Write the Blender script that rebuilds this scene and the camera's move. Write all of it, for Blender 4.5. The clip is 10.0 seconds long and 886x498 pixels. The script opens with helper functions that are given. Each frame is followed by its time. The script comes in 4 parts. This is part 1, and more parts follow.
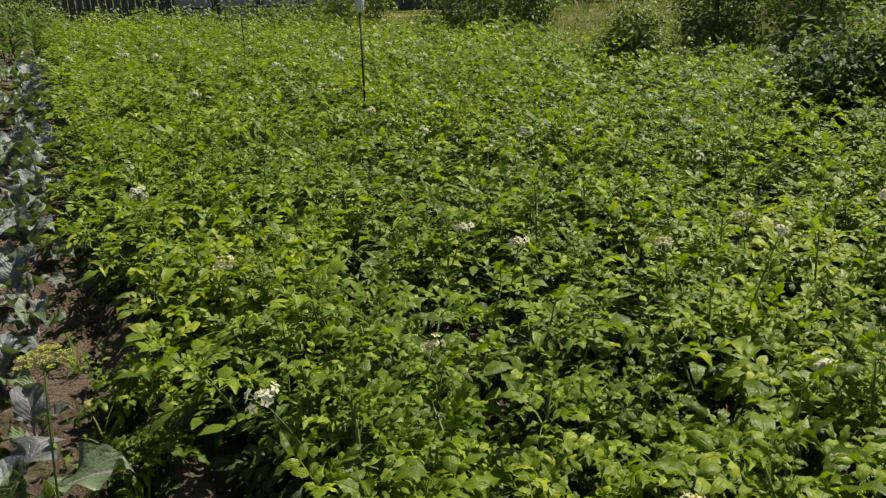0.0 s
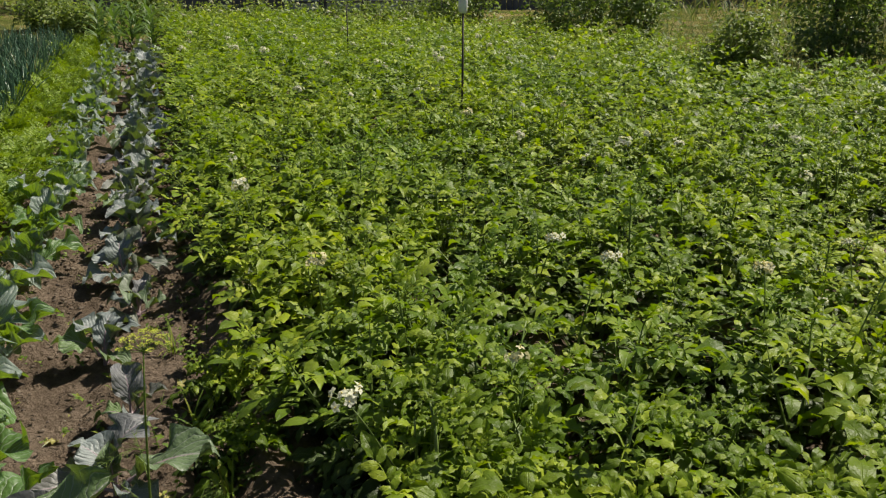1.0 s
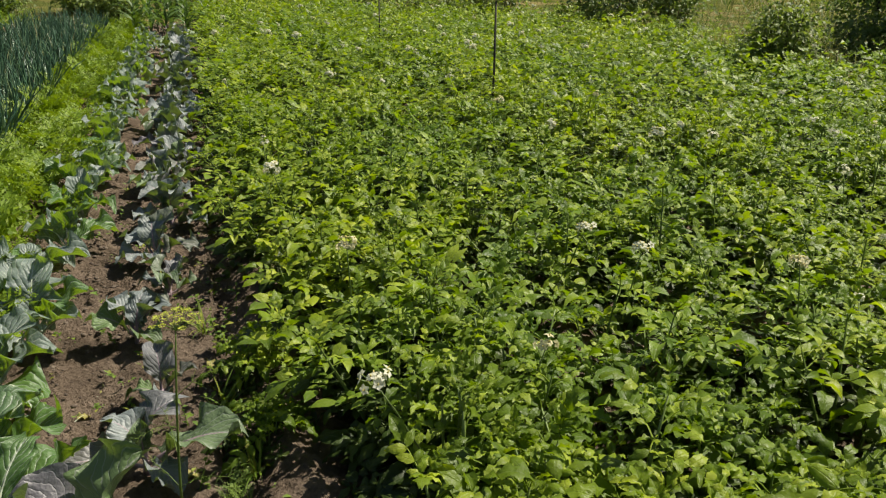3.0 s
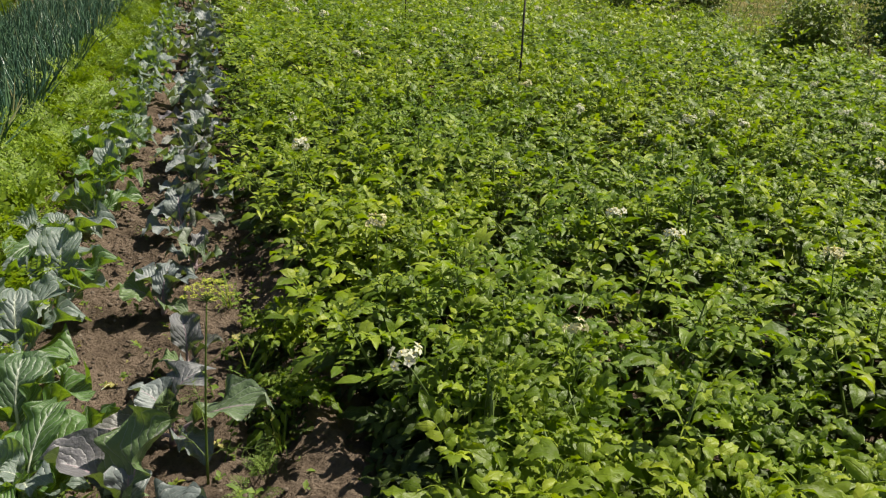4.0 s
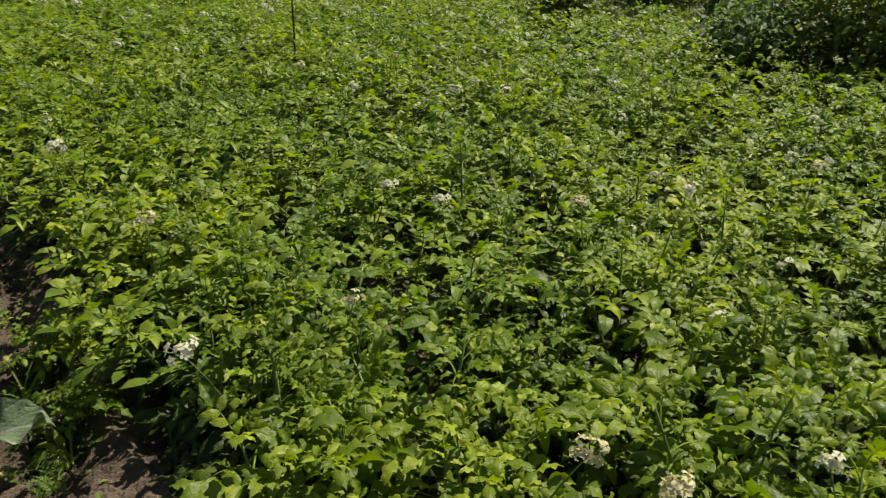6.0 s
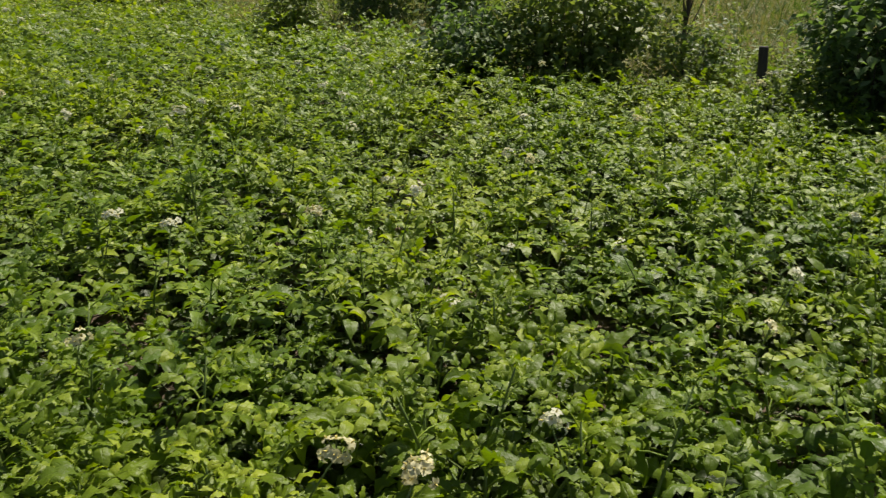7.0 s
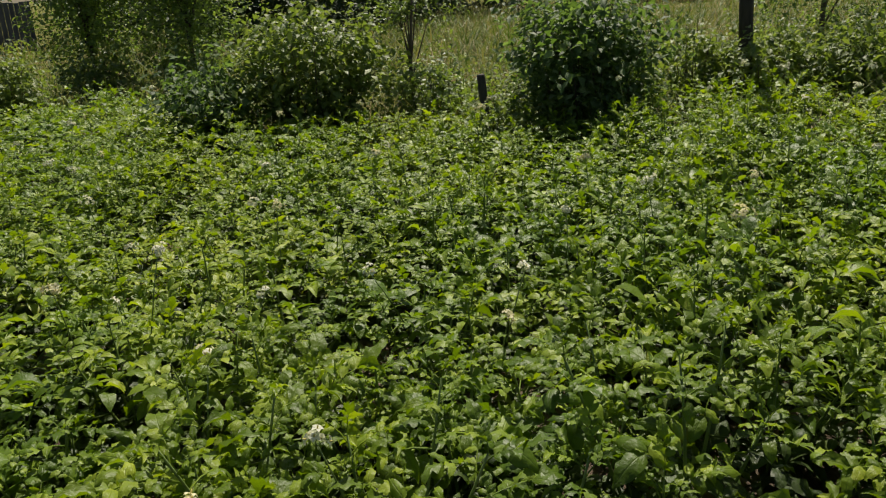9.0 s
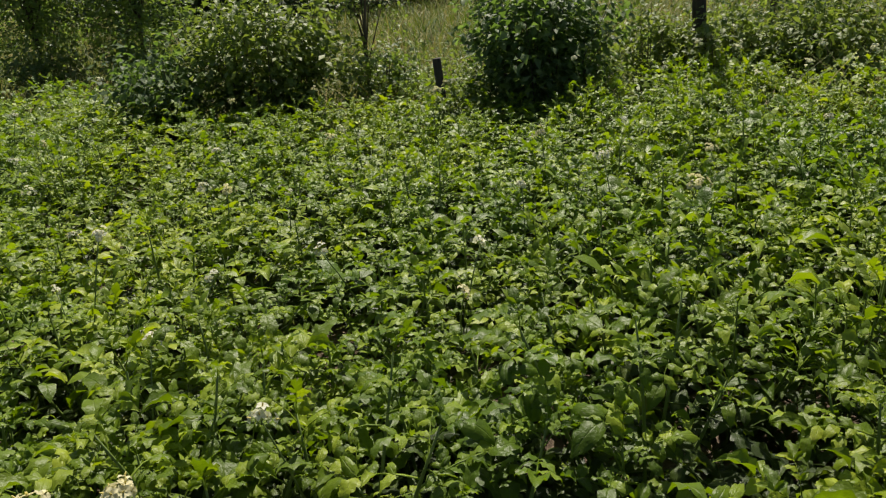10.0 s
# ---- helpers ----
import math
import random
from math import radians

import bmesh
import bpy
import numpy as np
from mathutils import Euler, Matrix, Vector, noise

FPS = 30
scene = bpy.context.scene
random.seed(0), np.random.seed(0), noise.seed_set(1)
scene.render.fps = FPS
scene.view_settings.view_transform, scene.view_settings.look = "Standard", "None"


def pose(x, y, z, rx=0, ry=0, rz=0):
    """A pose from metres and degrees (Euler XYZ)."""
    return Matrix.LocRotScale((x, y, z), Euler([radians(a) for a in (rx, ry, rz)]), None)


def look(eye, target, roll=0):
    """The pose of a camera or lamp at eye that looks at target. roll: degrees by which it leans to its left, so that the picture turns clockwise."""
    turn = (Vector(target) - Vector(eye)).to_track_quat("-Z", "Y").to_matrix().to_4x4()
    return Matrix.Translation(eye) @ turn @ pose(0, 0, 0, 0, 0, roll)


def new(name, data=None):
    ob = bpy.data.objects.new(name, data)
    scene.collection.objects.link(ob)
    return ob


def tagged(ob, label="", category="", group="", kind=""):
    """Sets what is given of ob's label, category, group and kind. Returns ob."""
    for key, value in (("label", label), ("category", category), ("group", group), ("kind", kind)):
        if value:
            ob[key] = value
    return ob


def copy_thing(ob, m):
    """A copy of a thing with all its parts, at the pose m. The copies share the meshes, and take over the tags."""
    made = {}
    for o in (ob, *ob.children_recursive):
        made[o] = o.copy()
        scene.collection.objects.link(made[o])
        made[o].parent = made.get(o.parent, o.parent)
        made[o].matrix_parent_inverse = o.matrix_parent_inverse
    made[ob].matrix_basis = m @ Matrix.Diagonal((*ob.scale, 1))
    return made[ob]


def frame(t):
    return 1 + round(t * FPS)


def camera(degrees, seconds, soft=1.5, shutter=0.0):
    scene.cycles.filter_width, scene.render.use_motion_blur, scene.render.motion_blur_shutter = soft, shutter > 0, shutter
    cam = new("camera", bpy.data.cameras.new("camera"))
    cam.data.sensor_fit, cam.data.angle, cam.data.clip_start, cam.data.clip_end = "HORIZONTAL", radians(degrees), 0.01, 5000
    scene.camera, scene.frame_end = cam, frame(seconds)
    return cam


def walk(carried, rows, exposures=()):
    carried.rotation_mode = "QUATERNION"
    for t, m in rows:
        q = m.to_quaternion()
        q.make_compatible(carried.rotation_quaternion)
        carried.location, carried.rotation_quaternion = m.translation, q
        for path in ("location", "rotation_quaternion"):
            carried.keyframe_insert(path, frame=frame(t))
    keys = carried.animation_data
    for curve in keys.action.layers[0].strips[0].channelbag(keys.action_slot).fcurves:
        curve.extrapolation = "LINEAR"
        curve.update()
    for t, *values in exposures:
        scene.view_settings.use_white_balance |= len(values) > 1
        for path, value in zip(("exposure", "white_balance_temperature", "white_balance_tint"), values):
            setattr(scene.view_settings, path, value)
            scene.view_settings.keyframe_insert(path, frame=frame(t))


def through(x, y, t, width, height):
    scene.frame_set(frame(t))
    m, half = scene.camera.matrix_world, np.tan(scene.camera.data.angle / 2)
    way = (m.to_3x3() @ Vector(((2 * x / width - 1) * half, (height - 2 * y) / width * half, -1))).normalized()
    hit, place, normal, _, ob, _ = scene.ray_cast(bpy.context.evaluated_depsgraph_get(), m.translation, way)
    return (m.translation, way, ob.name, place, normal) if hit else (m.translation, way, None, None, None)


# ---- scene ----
cam = camera(58.5, 10.0, soft=1.2, shutter=0.12)
PATH = [
    (0, (0.109, -0.071, 1.667), (0.003, 1.801, 0.971), -0.9),
    (0.5, (0.104, -0.059, 1.68), (-0.132, 1.8, 0.983), 0.1),
    (1, (0.097, -0.053, 1.694), (-0.227, 1.793, 0.995), 0.4),
    (1.5, (0.082, -0.052, 1.693), (-0.291, 1.784, 0.994), 0.9),
    (2, (0.089, -0.047, 1.686), (-0.297, 1.785, 0.983), 0.9),
    (2.5, (0.088, -0.049, 1.69), (-0.297, 1.777, 0.971), 0.9),
    (3.8, (0.048, -0.062, 1.662), (-0.363, 1.748, 0.919), 1.7),
    (4, (0.035, -0.062, 1.66), (-0.386, 1.739, 0.899), 2.3),
    (4.5, (0.029, -0.075, 1.65), (-0.413, 1.712, 0.867), 2.6),
    (4.6, (0.018, -0.076, 1.641), (-0.42, 1.711, 0.855), 3.0),
    (5, (0.112, -0.055, 1.643), (-0.182, 1.737, 0.804), 2.0),
    (5.2, (0.119, -0.06, 1.653), (-0.136, 1.736, 0.812), 1.7),
    (6.3, (0.183, -0.151, 1.698), (0.413, 1.676, 0.917), 1.6),
    (6.5, (0.189, -0.157, 1.69), (0.544, 1.654, 0.919), 2.1),
    (7, (0.239, -0.177, 1.684), (0.88, 1.564, 0.936), 1.6),
    (7.5, (0.318, -0.183, 1.678), (1.215, 1.437, 0.923), -0.0),
    (8, (0.302, -0.24, 1.66), (1.315, 1.314, 0.912), -1.5),
    (8.5, (0.294, -0.325, 1.685), (1.394, 1.196, 0.995), -2.7),
    (9, (0.273, -0.342, 1.671), (1.417, 1.169, 1.031), -2.7),
    (9.5, (0.299, -0.331, 1.621), (1.481, 1.151, 0.985), -3.0),
    (10, (0.329, -0.33, 1.59), (1.537, 1.12, 0.928), -3.4),
]
walk(cam, [(t, look(eye, target, roll)) for t, eye, target, roll in PATH], [(0.0, 0.36, 6900, 10), (2.5, 0.5, 6900, 10), (4.5, 0.64, 6900, 10), (6.5, 0.33, 6900, 10), (8.0, 0.5, 6900, 10), (9.0, 0.26, 6900, 10), (10.0, 0.38, 6900, 10)])

# ---- world, sun ----
SUN_YAW, SUN_UP = 47.0, 56.0
sun_way = Vector((math.cos(radians(SUN_UP)) * math.sin(radians(SUN_YAW)), math.cos(radians(SUN_UP)) * math.cos(radians(SUN_YAW)), math.sin(radians(SUN_UP))))
world = bpy.data.worlds.new("sky")
scene.world = world
world.use_nodes = True
sky = world.node_tree.nodes.new("ShaderNodeTexSky")
sky.sky_type, sky.sun_disc = "NISHITA", False
sky.sun_elevation, sky.sun_rotation = radians(SUN_UP), radians(SUN_YAW)
back = world.node_tree.nodes["Background"]
back.inputs["Strength"].default_value = 0.05
world.node_tree.links.new(sky.outputs[0], back.inputs["Color"])
lamp = bpy.data.lights.new("sun", "SUN")
lamp.energy, lamp.angle, lamp.color = 5.0, radians(0.53), (1.0, 0.95, 0.86)
sun = new("sun", lamp)
sun.matrix_world = look(sun_way * 60, (0, 0, 0))

# ---- materials ----


class Mat:
    """A node material with short helpers."""

    def __init__(self, name):
        self.m = bpy.data.materials.new(name)
        self.m.use_nodes = True
        self.n, self.l = self.m.node_tree.nodes, self.m.node_tree.links
        self.n.clear()
        self.out = self.n.new("ShaderNodeOutputMaterial")
        self.geo = self.n.new("ShaderNodeNewGeometry")
        self.tex = self.n.new("ShaderNodeTexCoord")

    def link(self, a, b):
        self.l.new(a, b)

    def put(self, socket, value):
        if hasattr(value, "is_linked"):
            self.l.new(value, socket)
        else:
            socket.default_value = value

    def noise(self, scale, detail=4.0, rough=0.55, vector=None):
        node = self.n.new("ShaderNodeTexNoise")
        node.inputs["Scale"].default_value, node.inputs["Detail"].default_value = scale, detail
        node.inputs["Roughness"].default_value = rough
        self.l.new(self.geo.outputs["Position"] if vector is None else vector, node.inputs["Vector"])
        return node.outputs["Fac"]

    def math(self, op, a, b=0.0, clamp=False):
        node = self.n.new("ShaderNodeMath")
        node.operation, node.use_clamp = op, clamp
        self.put(node.inputs[0], a)
        self.put(node.inputs[1], b)
        return node.outputs[0]

    def ramp(self, fac, *stops):
        node = self.n.new("ShaderNodeValToRGB")
        els = node.color_ramp.elements
        while len(els) < len(stops):
            els.new(0.5)
        for e, (p, c) in zip(els, stops):
            e.position, e.color = p, (*c, 1.0) if len(c) == 3 else c
        self.l.new(fac, node.inputs[0])
        return node.outputs[0]

    def mix(self, fac, a, b, blend="MIX"):
        node = self.n.new("ShaderNodeMix")
        node.data_type, node.blend_type = "RGBA", blend
        self.put(node.inputs[0], fac)
        for i, c in ((6, a), (7, b)):
            self.put(node.inputs[i], (*c, 1.0) if isinstance(c, tuple) else c)
        return node.outputs[2]

    def bump(self, height, strength=0.4, distance=0.01):
        node = self.n.new("ShaderNodeBump")
        node.inputs["Strength"].default_value, node.inputs["Distance"].default_value = strength, distance
        self.l.new(height, node.inputs["Height"])
        return node.outputs[0]

    def surface(self, color, rough, normal=None, through=None, share=0.0, spec=0.5, metal=0.0):
        p = self.n.new("ShaderNodeBsdfPrincipled")
        self.put(p.inputs["Base Color"], (*color, 1.0) if isinstance(color, tuple) else color)
        self.put(p.inputs["Roughness"], rough)
        p.inputs["Specular IOR Level"].default_value, p.inputs["Metallic"].default_value = spec, metal
        if normal is not None:
            self.l.new(normal, p.inputs["Normal"])
        last = p.outputs[0]
        if through is not None:
            t = self.n.new("ShaderNodeBsdfTranslucent")
            self.put(t.inputs["Color"], (*through, 1.0) if isinstance(through, tuple) else through)
            if normal is not None:
                self.l.new(normal, t.inputs["Normal"])
            mixer = self.n.new("ShaderNodeMixShader")
            mixer.inputs[0].default_value = share
            self.l.new(p.outputs[0], mixer.inputs[1])
            self.l.new(t.outputs[0], mixer.inputs[2])
            last = mixer.outputs[0]
        self.l.new(last, self.out.inputs[0])
        return self.m


def leaf_material(name, stops, glow, rough=0.42, share=0.35, patch=((0, (1, 1, 1)), (1, (1, 1, 1))), veins=0.12, spec=0.32, by_object=0.0, pucker=0.0, rib_tone=(0.42, 0.48, 0.25), under=None, mottle=0.5, vein_width=7.0, shoots=0.0, vein_count=19.0, quilt=0.0):
    """Foliage: tone by leaflet, patches over the bed, midrib and side veins along the leaf's own map."""
    m = Mat(name)
    rnd = m.geo.outputs["Random Per Island"]
    if by_object:
        info = m.n.new("ShaderNodeObjectInfo")
        rnd = m.math("ADD", m.math("MULTIPLY", rnd, 1 - by_object), m.math("MULTIPLY", info.outputs["Random"], by_object))
    tone = m.ramp(rnd, *stops)
    tone = m.mix(1.0, tone, m.ramp(m.noise(0.9, 3), *patch), "MULTIPLY")
    tone = m.mix(mottle, tone, m.ramp(m.noise(60, 3), (0.25, (0.55, 0.55, 0.55)), (0.75, (1.3, 1.3, 1.3))), "MULTIPLY")
    if shoots:
        tone = m.mix(shoots, tone, m.ramp(m.noise(5.5, 1), (0.36, (0.42, 0.5, 0.55)), (0.62, (1.22, 1.16, 1.05))), "MULTIPLY")
    uv = m.n.new("ShaderNodeSeparateXYZ")
    m.link(m.tex.outputs["UV"], uv.inputs[0])
    side = m.math("ABSOLUTE", m.math("SUBTRACT", uv.outputs[0], 0.5))
    rib = m.math("SUBTRACT", 1.0, m.math("MULTIPLY", side, 22.0), True)
    run = m.math("SUBTRACT", uv.outputs[1], m.math("MULTIPLY", side, 0.9))
    if quilt:
        run = m.math("ADD", run, m.math("MULTIPLY", m.noise(16, 2), 0.22))
    wave = m.math("ABSOLUTE", m.math("SINE", m.math("MULTIPLY", run, vein_count)))
    vein = m.math("SUBTRACT", 1.0, m.math("MULTIPLY", wave, vein_width), True)
    lines = m.math("MAXIMUM", rib, m.math("MULTIPLY", vein, 0.6))
    base = m.mix(m.math("MULTIPLY", lines, veins), tone, rib_tone)
    height = m.math("ADD", m.math("MULTIPLY", lines, -0.6), m.noise(140, 3))
    if pucker:
        height = m.math("ADD", m.math("MULTIPLY", height, 0.6), m.math("MULTIPLY", m.noise(22, 2), 2.0))
    if quilt:
        height = m.math("ADD", height, m.math("MULTIPLY", wave, quilt))
    through = m.mix(1.0, m.mix(0.35, tone, (0.12, 0.18, 0.02)) if under is None else under, glow, "MULTIPLY")
    return m.surface(base, rough, m.bump(height, 0.45 + pucker, 0.004 + 0.03 * pucker), through, share, spec)


PATCHES = ((0.32, (0.64, 0.76, 0.92)), (0.68, (1.15, 1.07, 0.84)))
# Lower leaves: mature green, painted darker still for the shade inside the canopy.
MATURE_SHADED = leaf_material(
    "mature_shaded_potato_leaf",
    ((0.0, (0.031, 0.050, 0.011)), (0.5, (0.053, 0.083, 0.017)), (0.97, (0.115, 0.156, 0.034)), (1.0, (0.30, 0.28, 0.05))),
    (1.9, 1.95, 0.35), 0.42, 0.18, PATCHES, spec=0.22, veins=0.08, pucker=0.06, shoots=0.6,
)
# Tip leaves: young yellow-green, painted brighter still for sunlight on the tufts.
YOUNG_LIT = leaf_material(
    "young_lit_potato_leaf",
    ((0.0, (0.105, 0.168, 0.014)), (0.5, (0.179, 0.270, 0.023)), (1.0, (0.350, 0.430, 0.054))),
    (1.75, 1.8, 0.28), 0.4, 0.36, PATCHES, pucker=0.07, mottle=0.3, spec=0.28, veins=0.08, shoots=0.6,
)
POTATO_STEM = Mat("potato_stem")
POTATO_STEM = POTATO_STEM.surface(POTATO_STEM.ramp(POTATO_STEM.noise(20), (0.3, (0.09, 0.15, 0.03)), (0.7, (0.17, 0.23, 0.055))), 0.5)
PETAL = Mat("petal")
PETAL = PETAL.surface(PETAL.ramp(PETAL.noise(90), (0.3, (0.62, 0.62, 0.46)), (0.7, (0.78, 0.78, 0.64))), 0.6, None, (0.75, 0.75, 0.52), 0.4)
ANTHER = Mat("anther")
ANTHER = ANTHER.surface(ANTHER.ramp(ANTHER.noise(200), (0.3, (0.50, 0.42, 0.10)), (0.7, (0.66, 0.56, 0.16))), 0.6)
WITHERED = Mat("withered_petal")
WITHERED = WITHERED.surface(WITHERED.ramp(WITHERED.noise(80), (0.3, (0.58, 0.53, 0.28)), (0.7, (0.80, 0.77, 0.52))), 0.7, None, (0.75, 0.7, 0.4), 0.35)
CABBAGE = leaf_material(
    "cabbage_leaf", ((0.0, (0.105, 0.152, 0.13)), (0.3, (0.225, 0.27, 0.25)), (0.55, (0.145, 0.193, 0.163)), (0.75, (0.09, 0.165, 0.06)), (1.0, (0.085, 0.18, 0.03))),
    (1.0, 1.0, 1.0), 0.42, 0.3, veins=0.8, spec=0.5, by_object=0.9, pucker=0.12, rib_tone=(0.60, 0.65, 0.54), mottle=0.12, vein_width=3.2, under=(0.30, 0.48, 0.012), vein_count=25.0, quilt=0.7,
)
RED_CABBAGE = leaf_material(
    "red_cabbage_leaf", ((0.0, (0.11, 0.138, 0.135)), (0.3, (0.215, 0.248, 0.24)), (0.52, (0.135, 0.165, 0.157)), (0.66, (0.13, 0.112, 0.13)), (0.82, (0.12, 0.17, 0.09)), (1.0, (0.11, 0.19, 0.045))),
    (1.0, 1.0, 1.0), 0.42, 0.16, veins=0.6, spec=0.5, by_object=0.9, pucker=0.12, rib_tone=(0.44, 0.43, 0.43), mottle=0.12, vein_width=3.2, under=(0.24, 0.36, 0.03), vein_count=25.0, quilt=0.4,
)
YELLOWED = leaf_material("yellowed_leaf", ((0.0, (0.30, 0.26, 0.06)), (1.0, (0.40, 0.37, 0.14))), (1.0, 1.0, 0.6), 0.6, 0.25, veins=0.4, by_object=0.9, pucker=0.12, rib_tone=(0.5, 0.46, 0.26))
RED_RIB = Mat("red_cabbage_stalk")
RED_RIB = RED_RIB.surface(RED_RIB.ramp(RED_RIB.noise(30), (0.3, (0.20, 0.12, 0.15)), (0.7, (0.36, 0.29, 0.30))), 0.5)
PALE_RIB = Mat("cabbage_stalk")
PALE_RIB = PALE_RIB.surface(PALE_RIB.ramp(PALE_RIB.noise(30), (0.3, (0.40, 0.46, 0.32)), (0.7, (0.56, 0.60, 0.46))), 0.5)
CARROT = leaf_material("carrot_leaf", ((0.0, (0.10, 0.17, 0.010)), (0.6, (0.16, 0.25, 0.014)), (1.0, (0.22, 0.30, 0.02))), (2.2, 2.1, 0.7), 0.5, 0.3, veins=0.0)
ONION = leaf_material("onion_leaf", ((0.0, (0.034, 0.09, 0.052)), (0.6, (0.07, 0.145, 0.08)), (0.94, (0.11, 0.20, 0.09)), (1.0, (0.30, 0.28, 0.12))), (1.5, 1.7, 1.2), 0.3, 0.12, veins=0.0, spec=0.5)
DILL = leaf_material("dill_leaf", ((0.0, (0.10, 0.17, 0.03)), (1.0, (0.18, 0.25, 0.05))), (1.6, 1.7, 1.0), 0.5, 0.25, veins=0.0)
UMBEL = leaf_material("dill_flower", ((0.0, (0.36, 0.42, 0.05)), (1.0, (0.52, 0.56, 0.07))), (1.3, 1.3, 0.8), 0.6, 0.3, veins=0.0)
BUSH = leaf_material(
    "bush_leaf", ((0.0, (0.082, 0.13, 0.044)), (0.6, (0.16, 0.22, 0.078)), (1.0, (0.24, 0.305, 0.115))), (1.9, 1.95, 0.75), 0.36, 0.4,
    ((0.35, (0.75, 0.8, 0.85)), (0.65, (1.15, 1.1, 0.95))), veins=0.1, spec=0.32,
)
TREE_LEAF = leaf_material("fruit_tree_leaf", ((0.0, (0.085, 0.135, 0.05)), (0.6, (0.16, 0.225, 0.085)), (1.0, (0.25, 0.32, 0.13))), (1.9, 2.0, 0.8), 0.42, 0.45, veins=0.05, spec=0.3)
DARK_BUSH = leaf_material("currant_leaf", ((0.0, (0.055, 0.095, 0.040)), (0.6, (0.115, 0.172, 0.075)), (1.0, (0.22, 0.285, 0.14))), (1.6, 1.8, 0.8), 0.5, 0.4, veins=0.08, spec=0.2)
PALE_BUSH = leaf_material("raspberry_leaf", ((0.0, (0.095, 0.145, 0.04)), (0.6, (0.165, 0.22, 0.06)), (1.0, (0.26, 0.31, 0.10))), (1.9, 1.9, 0.9), 0.45, 0.35, veins=0.12, spec=0.25)
FAR_TREE = leaf_material("far_tree_leaf", ((0.0, (0.022, 0.045, 0.018)), (1.0, (0.05, 0.085, 0.028))), (1.3, 1.5, 1.0), 0.6, 0.1, veins=0.0)
CORN = leaf_material("corn_leaf", ((0.0, (0.05, 0.105, 0.02)), (1.0, (0.10, 0.17, 0.035))), (1.9, 2.0, 1.2), 0.42, 0.3, veins=0.25)
GRASS = leaf_material("meadow_grass", ((0.0, (0.08, 0.13, 0.022)), (0.5, (0.15, 0.19, 0.04)), (0.65, (0.25, 0.23, 0.085)), (1.0, (0.36, 0.31, 0.15))), (1.3, 1.3, 1.0), 0.6, 0.3, ((0.4, (0.6, 0.85, 0.5)), (0.6, (1.15, 1.0, 1.0))), veins=0.0)
WEED = leaf_material("weed_leaf", ((0.0, (0.08, 0.15, 0.02)), (0.7, (0.16, 0.24, 0.03)), (1.0, (0.30, 0.30, 0.05))), (1.7, 1.8, 1.0), 0.5, 0.3, veins=0.1)


def bark(name, dark, pale, grain=9.0):
    m = Mat(name)
    mp = m.n.new("ShaderNodeMapping")
    mp.inputs["Scale"].default_value = (grain * 3, grain * 3, grain * 0.35)
    m.link(m.geo.outputs["Position"], mp.inputs[0])
    g = m.noise(1.0, 6, 0.6, mp.outputs[0])
    c = m.mix(0.5, m.ramp(g, (0.3, dark), (0.7, pale)), m.ramp(m.noise(3), (0.3, (0.6, 0.6, 0.6)), (0.7, (1.2, 1.2, 1.2))), "MULTIPLY")
    return m.surface(c, 0.85, m.bump(g, 0.7, 0.01))


BARK = bark("bark", (0.045, 0.035, 0.025), (0.13, 0.10, 0.075))
OLD_WOOD = bark("weathered_wood", (0.022, 0.019, 0.017), (0.07, 0.06, 0.052))
FENCE_WOOD = bark("fence_boards", (0.055, 0.056, 0.064), (0.12, 0.122, 0.135), 4.0)
SHEET = Mat("grey_sheet")
SHEET = SHEET.surface(SHEET.ramp(SHEET.noise(2.5, 6), (0.3, (0.22, 0.22, 0.25)), (0.7, (0.32, 0.32, 0.35))), 0.7)
TAG = Mat("white_plastic")
TAG = TAG.surface(TAG.ramp(TAG.noise(25), (0.3, (0.62, 0.62, 0.62)), (0.7, (0.78, 0.78, 0.77))), 0.45)
CLOD = Mat("clod")
CLOD = CLOD.surface(CLOD.ramp(CLOD.noise(35, 6), (0.3, (0.065, 0.050, 0.037)), (0.7, (0.165, 0.128, 0.095))), 1.0, CLOD.bump(CLOD.noise(160, 5), 0.6, 0.004))

ROW, SIDE = Vector((-0.485, 0.8745, 0)), Vector((0.8745, 0.485, 0))


